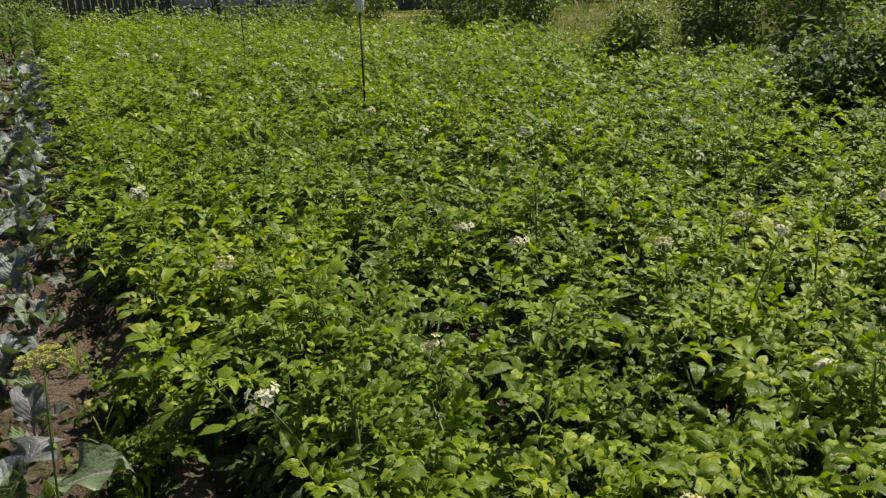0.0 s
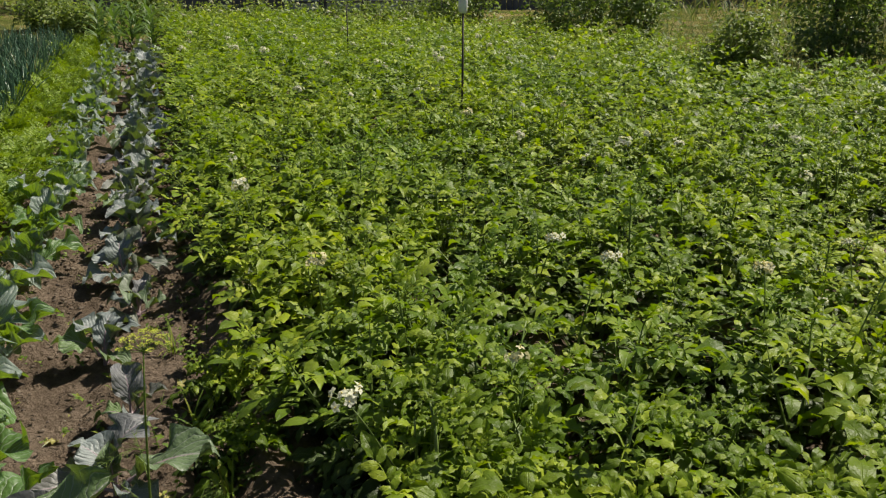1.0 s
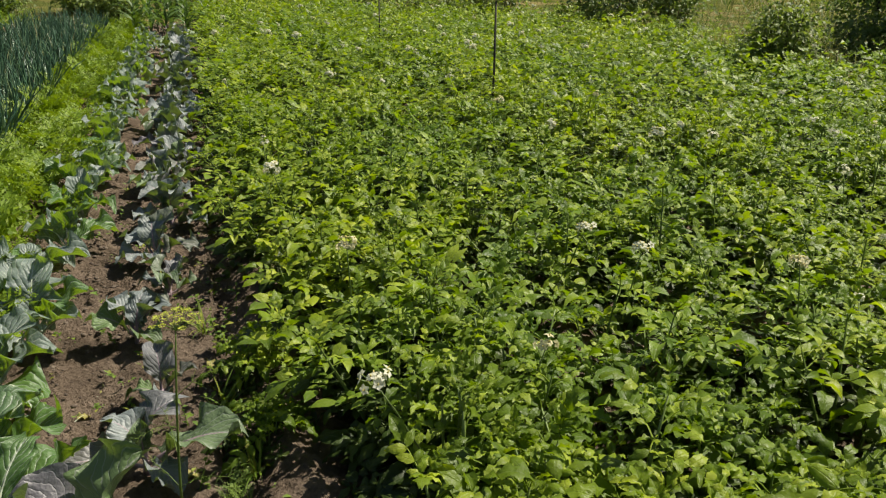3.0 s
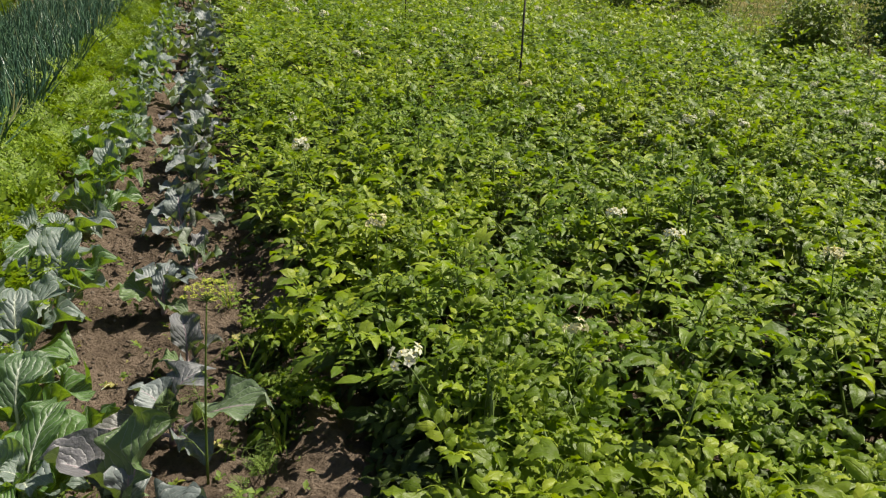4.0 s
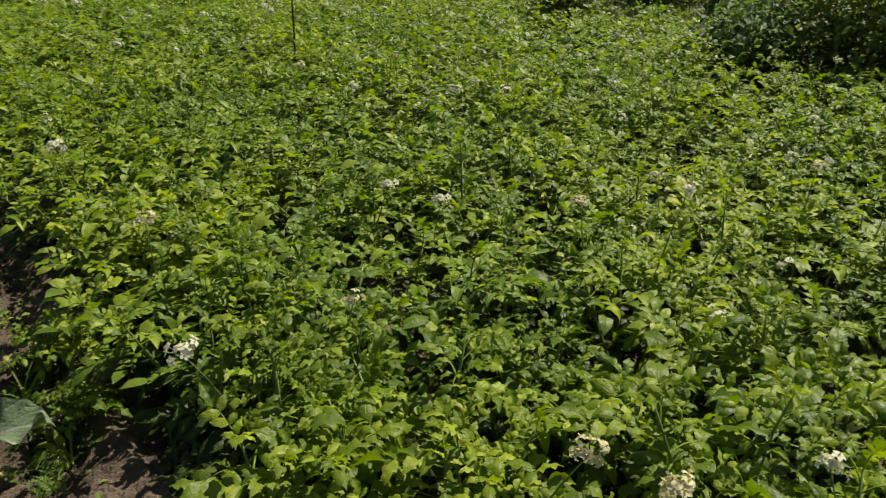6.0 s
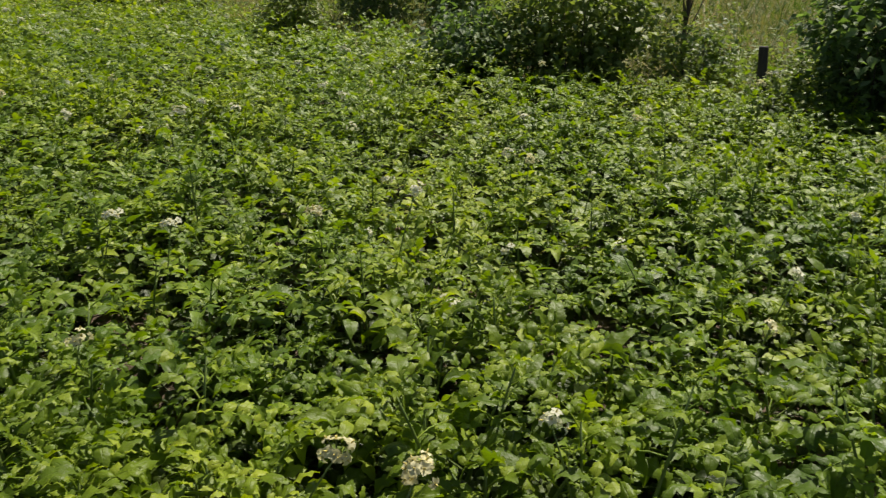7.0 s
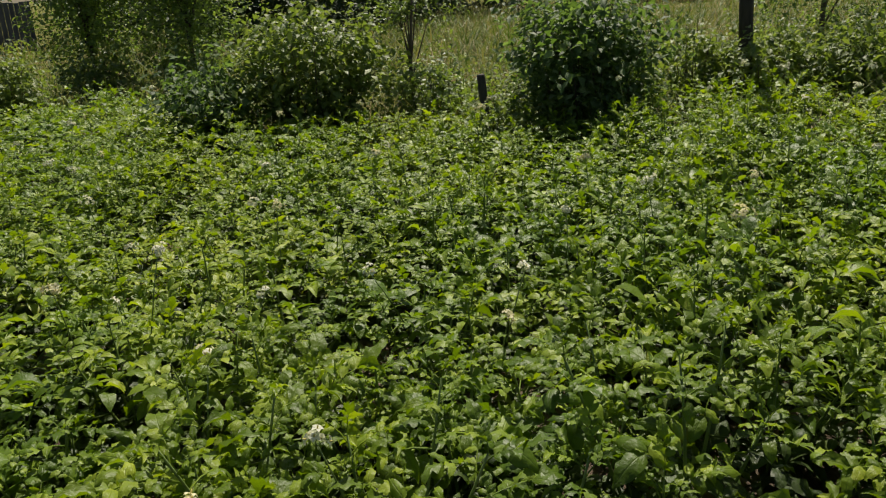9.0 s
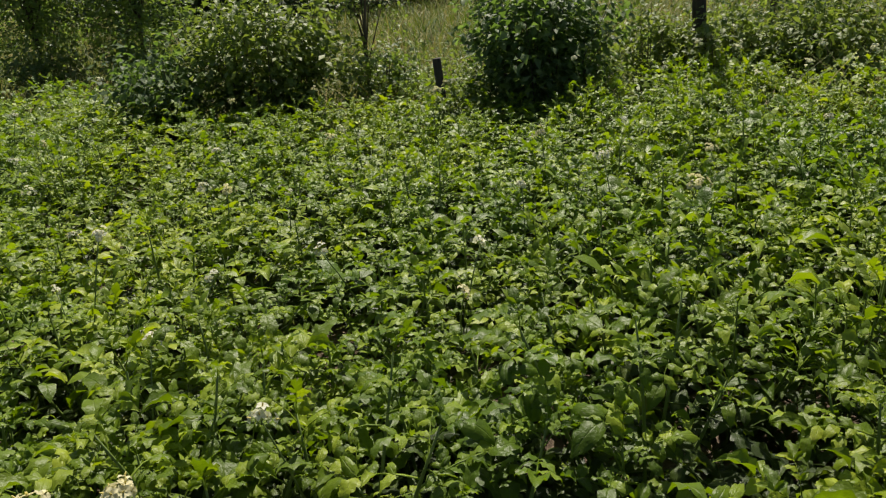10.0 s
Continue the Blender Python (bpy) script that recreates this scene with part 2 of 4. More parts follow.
def ground_material():
    m = Mat("ground")
    dot = m.n.new("ShaderNodeVectorMath")
    dot.operation = "DOT_PRODUCT"
    m.link(m.geo.outputs["Position"], dot.inputs[0])
    dot.inputs[1].default_value = SIDE
    across = m.math("ADD", dot.outputs["Value"], m.math("MULTIPLY", m.noise(0.6), 1.2))
    soil = m.mix(0.55, m.ramp(m.noise(3.5, 8, 0.65), (0.3, (0.09, 0.070, 0.052)), (0.5, (0.21, 0.163, 0.122)), (0.72, (0.35, 0.278, 0.212))),
                 m.ramp(m.noise(70, 6, 0.7), (0.3, (0.55, 0.52, 0.5)), (0.7, (1.35, 1.3, 1.25))), "MULTIPLY")
    turf = m.mix(0.5, m.ramp(m.noise(0.5, 8, 0.7), (0.35, (0.075, 0.11, 0.022)), (0.5, (0.14, 0.15, 0.04)), (0.6, (0.27, 0.225, 0.095))),
                 m.ramp(m.noise(25, 6, 0.7), (0.3, (0.55, 0.55, 0.5)), (0.7, (1.3, 1.3, 1.25))), "MULTIPLY")
    along = m.n.new("ShaderNodeVectorMath")
    along.operation = "DOT_PRODUCT"
    m.link(m.geo.outputs["Position"], along.inputs[0])
    along.inputs[1].default_value = ROW
    past = m.math("MAXIMUM", m.math("SUBTRACT", across, 8.3), m.math("SUBTRACT", along.outputs["Value"], 17.5))
    past = m.math("MAXIMUM", past, m.math("SUBTRACT", -5.5, across))
    fac = m.math("MULTIPLY", past, 1.2, True)
    h = m.math("ADD", m.noise(55, 8, 0.7), m.math("MULTIPLY", m.noise(14, 5), 1.5))
    return m.surface(m.mix(fac, soil, turf), 1.0, m.bump(h, 1.0, 0.06), spec=0.03)


GROUND = ground_material()

# ---- mesh helpers ----
rng = np.random.default_rng(7)


def P(u, v, z=0.0):
    """A place by metres along the beds (u) and across them to the right (v)."""
    return Vector((ROW.x * u + SIDE.x * v, ROW.y * u + SIDE.y * v, z))


class Geo:
    """Vertices, four-cornered faces, leaf map and material slot, gathered from many pieces."""

    def __init__(self):
        self.v, self.f, self.uv, self.s, self.n = [], [], [], [], 0

    def add(self, v, f, uv=None, slot=0):
        v = np.asarray(v, float)
        f = np.asarray(f, int)
        self.v.append(v)
        self.f.append(f + self.n)
        self.uv.append(np.full((len(v), 2), 0.25) if uv is None else uv)
        self.s.append(np.full(len(f), slot))
        self.n += len(v)

    def merged(self):
        return np.concatenate(self.v), np.concatenate(self.f), np.concatenate(self.uv), np.concatenate(self.s)

    def join(self, other, m):
        v, f, uv, s = other.merged() if isinstance(other, Geo) else other
        a = np.array(m)
        self.v.append(v @ a[:3, :3].T + a[:3, 3])
        self.f.append(f + self.n)
        self.uv.append(uv)
        self.s.append(s)
        self.n += len(v)

    def many(self, other, mats):
        """The same piece at many poses at once (mats: k x 4 x 4)."""
        v, f, uv, s = other.merged() if isinstance(other, Geo) else other
        k = len(mats)
        if not k:
            return
        w = np.einsum("kij,nj->kni", mats[:, :3, :3], v) + mats[:, None, :3, 3]
        self.v.append(w.reshape(-1, 3))
        self.f.append((f[None] + (np.arange(k) * len(v))[:, None, None]).reshape(-1, 4) + self.n)
        self.uv.append(np.tile(uv, (k, 1)))
        self.s.append(np.tile(s, k))
        self.n += k * len(v)

    def mesh(self, name, *materials):
        v, f, uv, s = self.merged()
        me = bpy.data.meshes.new(name)
        tri = f[:, 3] == f[:, 2]
        counts = np.where(tri, 3, 4)
        starts = np.concatenate(([0], np.cumsum(counts)[:-1]))
        keep = np.ones(f.shape, bool)
        keep[tri, 3] = False
        loops = f[keep]
        me.vertices.add(len(v))
        me.vertices.foreach_set("co", v.astype(np.float32).ravel())
        me.loops.add(len(loops))
        me.loops.foreach_set("vertex_index", loops.astype(np.int32))
        me.polygons.add(len(f))
        me.polygons.foreach_set("loop_start", starts.astype(np.int32))
        me.polygons.foreach_set("material_index", s.astype(np.int32))
        me.polygons.foreach_set("use_smooth", np.ones(len(f), bool))
        layer = me.uv_layers.new(name="leaf")
        layer.data.foreach_set("uv", uv[loops].astype(np.float32).ravel())
        for m in materials:
            me.materials.append(m)
        me.update(calc_edges=True)
        return me


def rot(az, el=0.0, roll=0.0, at=(0, 0, 0), s=1.0):
    """A pose that turns +x to the azimuth az and up by el, rolled about itself (radians)."""
    m = Matrix.Rotation(az, 4, "Z") @ Matrix.Rotation(-el, 4, "Y") @ Matrix.Rotation(roll, 4, "X")
    return Matrix.Translation(at) @ m @ Matrix.Diagonal((s, s, s, 1))


def rots(az, el, roll, at, s):
    """rot() for arrays of angles: k x 4 x 4."""
    ca, sa, ce, se, cr, sr = np.cos(az), np.sin(az), np.cos(el), np.sin(el), np.cos(roll), np.sin(roll)
    m = np.zeros((len(az), 4, 4))
    m[:, 0, 0], m[:, 1, 0], m[:, 2, 0] = ca * ce, sa * ce, se
    m[:, 0, 1], m[:, 1, 1], m[:, 2, 1] = -sa * cr - ca * se * sr, ca * cr - sa * se * sr, ce * sr
    m[:, 0, 2], m[:, 1, 2], m[:, 2, 2] = sa * sr - ca * se * cr, -ca * sr - sa * se * cr, ce * cr
    m[:, :3, :3] *= np.asarray(s)[:, None, None]
    m[:, :3, 3] = at
    m[:, 3, 3] = 1
    return m


def blade(length, width, nl, nw, fold=0.25, droop=0.6, wave=0.0, peak=0.38, tip=1.0, phase=0.0, lift=0.0, twist=0.0, freq=8.0, taper=0.0):
    """A leaf along +x: ovate outline, folded along its midrib, drooping to its tip, with a wavy rim."""
    g = Geo()
    t = np.linspace(0, 1, nl + 1)
    a = np.log(0.5) / np.log(peak)
    w = np.sin(np.pi * np.clip(t, 0, 1) ** a) ** (0.75 * tip) * (1.06 - 0.22 * t ** 3) * (1 - taper * t ** 2)
    w[0], w[-1] = 0.06, 0.03
    ang = lift - droop * t
    x = np.concatenate(([0], np.cumsum(np.cos(ang[:-1])))) * length / nl
    z = np.concatenate(([0], np.cumsum(np.sin(ang[:-1])))) * length / nl
    s = np.linspace(-1, 1, nw + 1)
    S, T = np.meshgrid(s, t)
    half = 0.5 * width * w[:, None]
    ripple = wave * width * np.abs(S) ** 1.5 * np.sin(T * freq + np.sign(S) * 1.3 + phase) * np.minimum(1, 4 * T * (1.15 - T))
    Y = S * half * np.cos(fold)
    Z = z[:, None] + np.abs(S) * half * np.sin(fold) + ripple + twist * T * S * half
    X = x[:, None] - np.sin(ang)[:, None] * 0 + 0.08 * length * np.sin(T * 23 + phase) * np.abs(S) ** 3 * wave * 2
    v = np.stack([X + 0 * S, Y, Z], -1).reshape(-1, 3)
    i = np.arange(nl)[:, None] * (nw + 1) + np.arange(nw)[None]
    f = np.stack([i, i + nw + 1, i + nw + 2, i + 1], -1).reshape(-1, 4)
    uv = np.stack([(S + 1) / 2, T], -1).reshape(-1, 2)
    g.add(v, f, uv)
    return g


def tube(points, radii, sides=5, cap=True):
    """A round stem along points, of given radii."""
    g = Geo()
    pts = [Vector(p) for p in points]
    ring = []
    for i, p in enumerate(pts):
        d = (pts[min(i + 1, len(pts) - 1)] - pts[max(i - 1, 0)]).normalized()
        a = d.orthogonal().normalized()
        if abs(d.z) > 0.2:
            a = (Vector((1, 0, 0)) - d * d.x).normalized()
        b = d.cross(a)
        for k in range(sides):
            th = 2 * math.pi * k / sides
            ring.append(p + (a * math.cos(th) + b * math.sin(th)) * radii[i])
    f = []
    for i in range(len(pts) - 1):
        for k in range(sides):
            j = (k + 1) % sides
            f.append((i * sides + k, i * sides + j, (i + 1) * sides + j, (i + 1) * sides + k))
    if cap:
        for base, rev in ((0, True), ((len(pts) - 1) * sides, False)):
            for k in range(1, sides - 1):
                tri = (base, base + k, base + k + 1)
                tri = tri[::-1] if rev else tri
                f.append((*tri, tri[2]))
    g.add([tuple(p) for p in ring], f)
    return g


def arc(start, az, el, length, bend, n=5):
    """Points of a stem that starts at an azimuth and elevation and bends down by bend on its way."""
    p, pts = Vector(start), [Vector(start)]
    for i in range(n):
        e = el - bend * (i + 0.5) / n
        p = p + Vector((math.cos(e) * math.cos(az), math.cos(e) * math.sin(az), math.sin(e))) * (length / n)
        pts.append(p.copy())
    return pts


def part(name, me, parent, m=None, label=""):
    """Links a mesh as one part under a thing."""
    ob = new(name, me)
    ob.parent = parent
    if m is not None:
        ob.matrix_basis = m
    return tagged(ob, label)


def thing(name, m, label, category, group=""):
    """An Empty at a thing's base."""
    ob = new(name)
    ob.empty_display_size = 0.1
    ob.matrix_basis = m
    return tagged(ob, label, category, group)


def stuff(name, geo, label, category, *materials):
    return tagged(new(name, geo.mesh(name, *materials)), label, category, kind="stuff")


def uni(a, b):
    return float(rng.uniform(a, b))


# ---- ground ----
def soil_height(u, v):
    """Humps, lumps and crumbs of the dug soil, about -1 to 1."""
    return noise.noise(Vector((u * 7, v * 7, 0))) * 0.5 + noise.noise(Vector((u * 19, v * 19, 3))) * 0.4 + noise.noise(Vector((u * 2, v * 2, 9))) * 0.6 + noise.noise(Vector((u * 43, v * 43, 6))) * 0.28


def build_ground():
    def axis(fine_a, fine_b, step, *reach):
        c = list(np.arange(fine_a, fine_b + 1e-6, step))
        for r, k in reach:
            lo = list(np.linspace(c[0] - r, c[0], k, endpoint=False))
            hi = list(np.linspace(c[-1] + r, c[-1], k, endpoint=False))[::-1]
            c = lo + c + hi
        return np.array(c)
    us = axis(1.0, 6.5, 0.016, (3, 30), (20, 20), (120, 10), (900, 4))
    vs = axis(-1.0, 0.4, 0.014, (2, 20), (10, 25), (60, 15), (900, 6))
    U, V = np.meshgrid(us, vs, indexing="ij")
    z = np.zeros_like(U)
    flat = U.ravel(), V.ravel()
    bumps = np.array([soil_height(u, v) if -12 < u < 22 and -8 < v < 14 else 0.0 for u, v in zip(*flat)]).reshape(U.shape)
    z += 0.05 * bumps
    z += np.where((V > 0) & (V < 7.5), 0.05 * np.cos((V - 0.28) * 2 * np.pi / 0.62), 0) * (np.abs(U) < 20)
    z -= 0.03 * np.exp(-((V + 0.5) / 0.12) ** 2) * (np.abs(U) < 20)
    g = Geo()
    xy = U[..., None] * np.array([ROW.x, ROW.y]) + V[..., None] * np.array([SIDE.x, SIDE.y])
    v = np.concatenate([xy, z[..., None]], -1).reshape(-1, 3)
    nu, nv = U.shape
    i = np.arange(nu - 1)[:, None] * nv + np.arange(nv - 1)[None]
    g.add(v, np.stack([i, i + 1, i + nv + 1, i + nv], -1).reshape(-1, 4)[:, ::-1])
    ob = new("ground", g.mesh("ground", GROUND))
    return tagged(ob, "brown crumbly garden soil running out into dry meadow grass", "ground", kind="structure")


build_ground()


# ---- potatoes ----
def leaflet(L, W, nl, nw, r):
    """One leaflet along +x: ovate, arched to its pointed tip, domed on both sides of a sunken midrib, with a wavy rim."""
    g = Geo()
    t = np.linspace(0, 1, nl + 1)
    w = np.sin(np.pi * t ** 0.76) ** 0.72 * (1.04 - 0.34 * t ** 4)
    w[0], w[-1] = 0.16, 0.04
    ang = r.uniform(0.25, 0.6) - r.uniform(0.8, 1.7) * t
    x = np.concatenate(([0], np.cumsum(np.cos(ang[:-1])))) * L / nl
    z = np.concatenate(([0], np.cumsum(np.sin(ang[:-1])))) * L / nl
    S, T = np.meshgrid(np.linspace(-1, 1, nw + 1), t)
    half = 0.5 * W * w[:, None]
    dome = r.uniform(0.15, 0.75) if r.uniform(0, 1) < 0.75 else r.uniform(-0.7, -0.2)
    Z = z[:, None] + half * (-dome * S ** 2 + 0.3 * np.abs(S)) + r.uniform(-0.35, 0.35) * T * S * half
    Y = S * half * (1 - 0.14 * abs(dome) * S ** 2)
    if nw > 2:
        ph = r.uniform(0, 6.28, 2)
        Z = Z + 0.15 * W * np.abs(S) ** 2 * np.sin(T * 15 + np.sign(S) * 1.3 + ph[0]) + 0.06 * W * np.sin(T * 17 - np.abs(S) * 4 + ph[1]) * np.minimum(1, np.abs(S) * 3)
        Y = Y * (1 + 0.09 * np.sin(T * 17 + np.sign(S) + ph[1]) * np.abs(S))
    v = np.stack([x[:, None] + 0 * S, Y, Z], -1).reshape(-1, 3)
    i = np.arange(nl)[:, None] * (nw + 1) + np.arange(nw)[None]
    g.add(v, np.stack([i, i + nw + 1, i + nw + 2, i + 1], -1).reshape(-1, 4), np.stack([(S + 1) / 2, T], -1).reshape(-1, 2))
    return g


def potato_leaf(r, nl, nw, pairs, length=0.23, size=0.07, rachis=True, rise=0.3):
    """A compound leaf along +x: leaflets in pairs and a larger one at the tip, on an arching stalk."""
    g = Geo()
    bend = r.uniform(0.6, 1.5)
    pts = arc((0, 0, 0), 0.0, rise, length, bend, 8)
    if rachis:
        g.join(tube(pts[::2] if nw > 2 else pts[::4], [0.003, 0.0027, 0.0022, 0.0018, 0.0012] if nw > 2 else [0.003, 0.0022, 0.0012], 3, False), Matrix())
    spots = [(0.36 + 0.5 * i / max(1, pairs - 1), q) for i in range(pairs) for q in (-1, 1)] + [(1.0, 0)]
    for t, q in spots:
        t = min(1.0, t + r.uniform(-0.03, 0.03))
        i = min(7, int(t * 8))
        p = pts[i].lerp(pts[i + 1], t * 8 - i)
        L = size * (0.62 + 0.32 * t) * r.uniform(0.82, 1.12) * (1.45 if q == 0 else 1)
        W = L * (r.uniform(0.42, 0.54) if nw > 2 else r.uniform(0.52, 0.64))
        down = rise - bend * t
        az = q * r.uniform(0.8, 1.25) if q else r.uniform(-0.15, 0.15)
        el = (0.35 * down + r.uniform(-0.3, 0.25)) if q else 0.8 * down + r.uniform(-0.1, 0.25)
        g.join(leaflet(L, W, nl, nw, r), rot(az, el, r.normal(0, 0.22), p))
    return g


lr = np.random.default_rng(11)
NEAR_LEAVES = [potato_leaf(lr, 7, 4, [3, 4][k % 2], lr.uniform(0.2, 0.25), lr.uniform(0.068, 0.09)) for k in range(16)]
MID_LEAVES = [potato_leaf(lr, 3, 2, 3, 0.21, 0.076) for k in range(10)]
FAR_LEAVES = [potato_leaf(lr, 2, 1, 2, 0.19, 0.092, rachis=False) for k in range(6)]
NEAR_TOPS = [potato_leaf(lr, 7, 4, 3, lr.uniform(0.13, 0.175), lr.uniform(0.058, 0.078), rise=0.6) for k in range(16)]
MID_TOPS = [potato_leaf(lr, 3, 2, 3, 0.135, 0.062, rise=0.6) for k in range(10)]
FAR_TOPS = [potato_leaf(lr, 2, 1, 2, 0.12, 0.075, rachis=False, rise=0.6) for k in range(6)]
LEAF_MESH = [g.mesh("potato_leaf", MATURE_SHADED) for g in NEAR_LEAVES]
YOUNG_MESH = [g.mesh("young_lit_potato_leaf", YOUNG_LIT) for g in NEAR_TOPS]


def potato_habit(r, stems=6, low=4, top=7, tall=0.5, spread=1.0, side=None):
    """Where a plant's stems run and its leaves sit: hanging leaves below, a bunched tuft at each tip. Stem points, and (pose) of each leaf."""
    lines, poses = [], []
    first = r.uniform(0, 6.28)
    for k in range(stems):
        az = first + k * 6.283 / stems + r.uniform(-0.4, 0.4)
        if side is not None:
            az = side + r.uniform(-1.9, 1.9)
        lean = spread * (r.uniform(0.25, 0.75) if k else r.uniform(0.0, 0.2))
        H = tall * (1.08 - 0.36 * lean + r.uniform(-0.26, 0.08)) / math.cos(lean * 0.6)
        pts = arc((0.04 * math.cos(az), 0.04 * math.sin(az), -0.03), az, 1.57 - lean, H, r.uniform(-0.35, 0.2), 6)
        lines.append(pts)
        turn = r.uniform(0, 6.28)
        big = r.uniform(0.85, 1.2)
        for i in range(low + top):
            fresh = i >= low
            j = (i - low) / max(1, top - 1)
            t = 0.74 + 0.26 * j if fresh else 0.08 + 0.44 * i / max(1, low - 1) + r.uniform(-0.05, 0.05)
            n = min(5.999, t * 6)
            p = pts[int(n)].lerp(pts[int(n) + 1], n - int(n))
            turn += 2.4 + r.uniform(-0.2, 0.2)
            up = -0.15 + 0.85 * j ** 1.5 + r.uniform(-0.25, 0.25) if fresh else r.uniform(-0.45, 0.2)
            scale = big * r.uniform(0.85, 1.12) * (1.15 - 0.6 * j if fresh else 1.25 - 0.3 * t)
            poses.append((turn, up, r.uniform(-0.22, 0.22), p, scale, fresh))
    return lines, poses


def flower_head(r):
    """One white five-lobed flower with a yellow cone, facing +z."""
    g = Geo()
    petal = blade(0.0145, 0.0115, 3, 2, 0.4, r.uniform(-0.4, 1.6), 0, 0.55, 1.0)
    for q in range(5):
        g.join(petal, rot(q * 6.283 / 5, 0.15))
    g.join(tube([(0, 0, 0), (0, 0, 0.005), (0, 0, 0.009)], [0.002, 0.0018, 0.0006], 5), Matrix())
    g.s[-1][:] = 1
    return g


def flower_cluster(r, count, spread=0.03):
    """Short stalks that meet at the origin, and the poses of the flowers on their tips."""
    stalks, poses = Geo(), []
    for k in range(count):
        az, el = k * 2.4 + r.uniform(-0.3, 0.3), r.uniform(-0.3, 1.35)
        d = Vector((math.cos(el) * math.cos(az), math.cos(el) * math.sin(az), math.sin(el)))
        p = d * spread * r.uniform(0.5, 1.35)
        stalks.join(tube([Vector((0, 0, -0.012)), p * 0.6, p], [0.0013, 0.0011, 0.0011], 3, False), Matrix())
        face = d.to_track_quat("Z", "X").to_matrix().to_4x4()
        poses.append((int(r.integers(5)), Matrix.Translation(p) @ face @ Matrix.Rotation(r.uniform(0, 6), 4, "Z")))
    return stalks, poses


def joined_cluster(stalks, poses):
    g = Geo()
    g.join(stalks, Matrix())
    for layer in g.s:
        layer[:] = 2
    for k, m in poses:
        g.join(HEADS[k], m)
    return g


fr = np.random.default_rng(5)
HEADS = [flower_head(fr) for k in range(5)]
HEAD_MESH = [g.mesh("flower", PETAL, ANTHER) for g in HEADS]
WILTED_HEAD = [g.mesh("withered_flower", WITHERED, ANTHER) for g in HEADS]
CLUSTERS = [flower_cluster(fr, n, s) for n, s in ((14, 0.034), (10, 0.03), (13, 0.036), (7, 0.027), (4, 0.022))]
STALK_MESH = [c[0].mesh("flower_stalks", POTATO_STEM) for c in CLUSTERS]
FLOWERS = [joined_cluster(*c) for c in CLUSTERS]
FLOWER_MESH = [g.mesh("inflorescence", PETAL, ANTHER, POTATO_STEM) for g in FLOWERS]
WILTED_MESH = [g.mesh("wilted_inflorescence", WITHERED, ANTHER, POTATO_STEM) for g in FLOWERS]

STEM_RADII = [0.007, 0.0065, 0.006, 0.0055, 0.005, 0.004, 0.0028]


def bed_far(v):
    """The far end of the potato bed, along u, at a place across it."""
    return 18.3 if v < 2.5 else 18.3 - (v - 2.5) * 0.85


plants = []
for k, v in enumerate(np.arange(0.32, 8.9, 0.6)):
    u = -3.0 + 0.13 * (k % 3)
    while u < 18.4:
        u += uni(0.26, 0.36)
        uu, vv = u, v + uni(-0.06, 0.06)
        if k == 0:
            vv = 0.36 + 0.18 * min(1.0, max(0.0, (4.4 - uu) / 1.4)) + 0.11 * max(0.0, 2.6 - uu) + uni(-0.03, 0.03)
        edge = 7.75 + 0.3 * noise.noise(Vector((uu * 0.5, 3, 0))) + (1.0 if uu < 0.5 else 0) - 1.15 * math.exp(-(((uu - 4.4) / 1.0) ** 2)) - 0.8 * math.exp(-(((uu - 1.3) / 0.6) ** 2)) - 0.8 * math.exp(-(((uu - 8.3) / 0.6) ** 2))
        p = P(uu, vv)
        d = math.hypot(p.x - 0.25, p.y + 0.2)
        if vv > edge or uu > bed_far(vv) or d < 1.0 or (k == 0 and uu < 1.2) or (uu < 0.55 and vv < 1.3) or uni(0, 1) < 0.06:
            continue
        if p.y < -1.6:
            continue
        plants.append((d, p, k == 0 and uu > 1.7))
plants.sort(key=lambda q: q[0])
placed = []


def tilt(rim):
    """The outer row leans out over the furrow."""
    return Matrix.Rotation(radians(-3 if rim else 0), 4, ROW)


def near_potato(p, r, tall, rim=False):
    """A plant near the path: every stem and leaf a part of its own."""
    root = thing("potato_plant", Matrix.Translation(p) @ tilt(rim) @ Matrix.Rotation(0.0 if rim else r.uniform(0, 6.28), 4, "Z"), "bushy green potato plant with glossy compound leaves", "potato plant", "potato plants in the bed")
    lines, poses = potato_habit(r, 7 if rim else int(r.integers(5, 7)), 6, 7, tall, 0.4 if rim else 0.85, math.atan2(SIDE.y, SIDE.x) if rim else None)
    for pts in lines:
        part("stem", tube(pts, STEM_RADII, 6).mesh("potato_stem", POTATO_STEM), root)
    for az, el, ro, at, s, fresh in poses:
        if rim and fresh and at.dot(SIDE) < 0.06 and math.cos(az - math.atan2(SIDE.y, SIDE.x)) < 0.2:
            continue
        # Tuft leaves take the sunlit colour, leaves below the shaded one.
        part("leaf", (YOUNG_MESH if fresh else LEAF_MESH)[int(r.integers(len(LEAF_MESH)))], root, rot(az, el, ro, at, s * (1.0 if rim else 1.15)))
    return root


def baked_potato(r, leaves, sides, tall, stems, low, top):
    lines, poses = potato_habit(r, stems, low, top, tall, 0.95)
    tops = FAR_TOPS if leaves is FAR_LEAVES else MID_TOPS
    green, woody = Geo(), [tube(pts, STEM_RADII, sides, False) for pts in lines]
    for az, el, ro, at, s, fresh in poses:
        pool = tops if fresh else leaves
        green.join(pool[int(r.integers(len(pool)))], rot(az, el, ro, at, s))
        # Slot 1 for tips (young, lightened as sunlit), 0 below (mature, darkened as shade).
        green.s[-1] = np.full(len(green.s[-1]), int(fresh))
    return green, woody


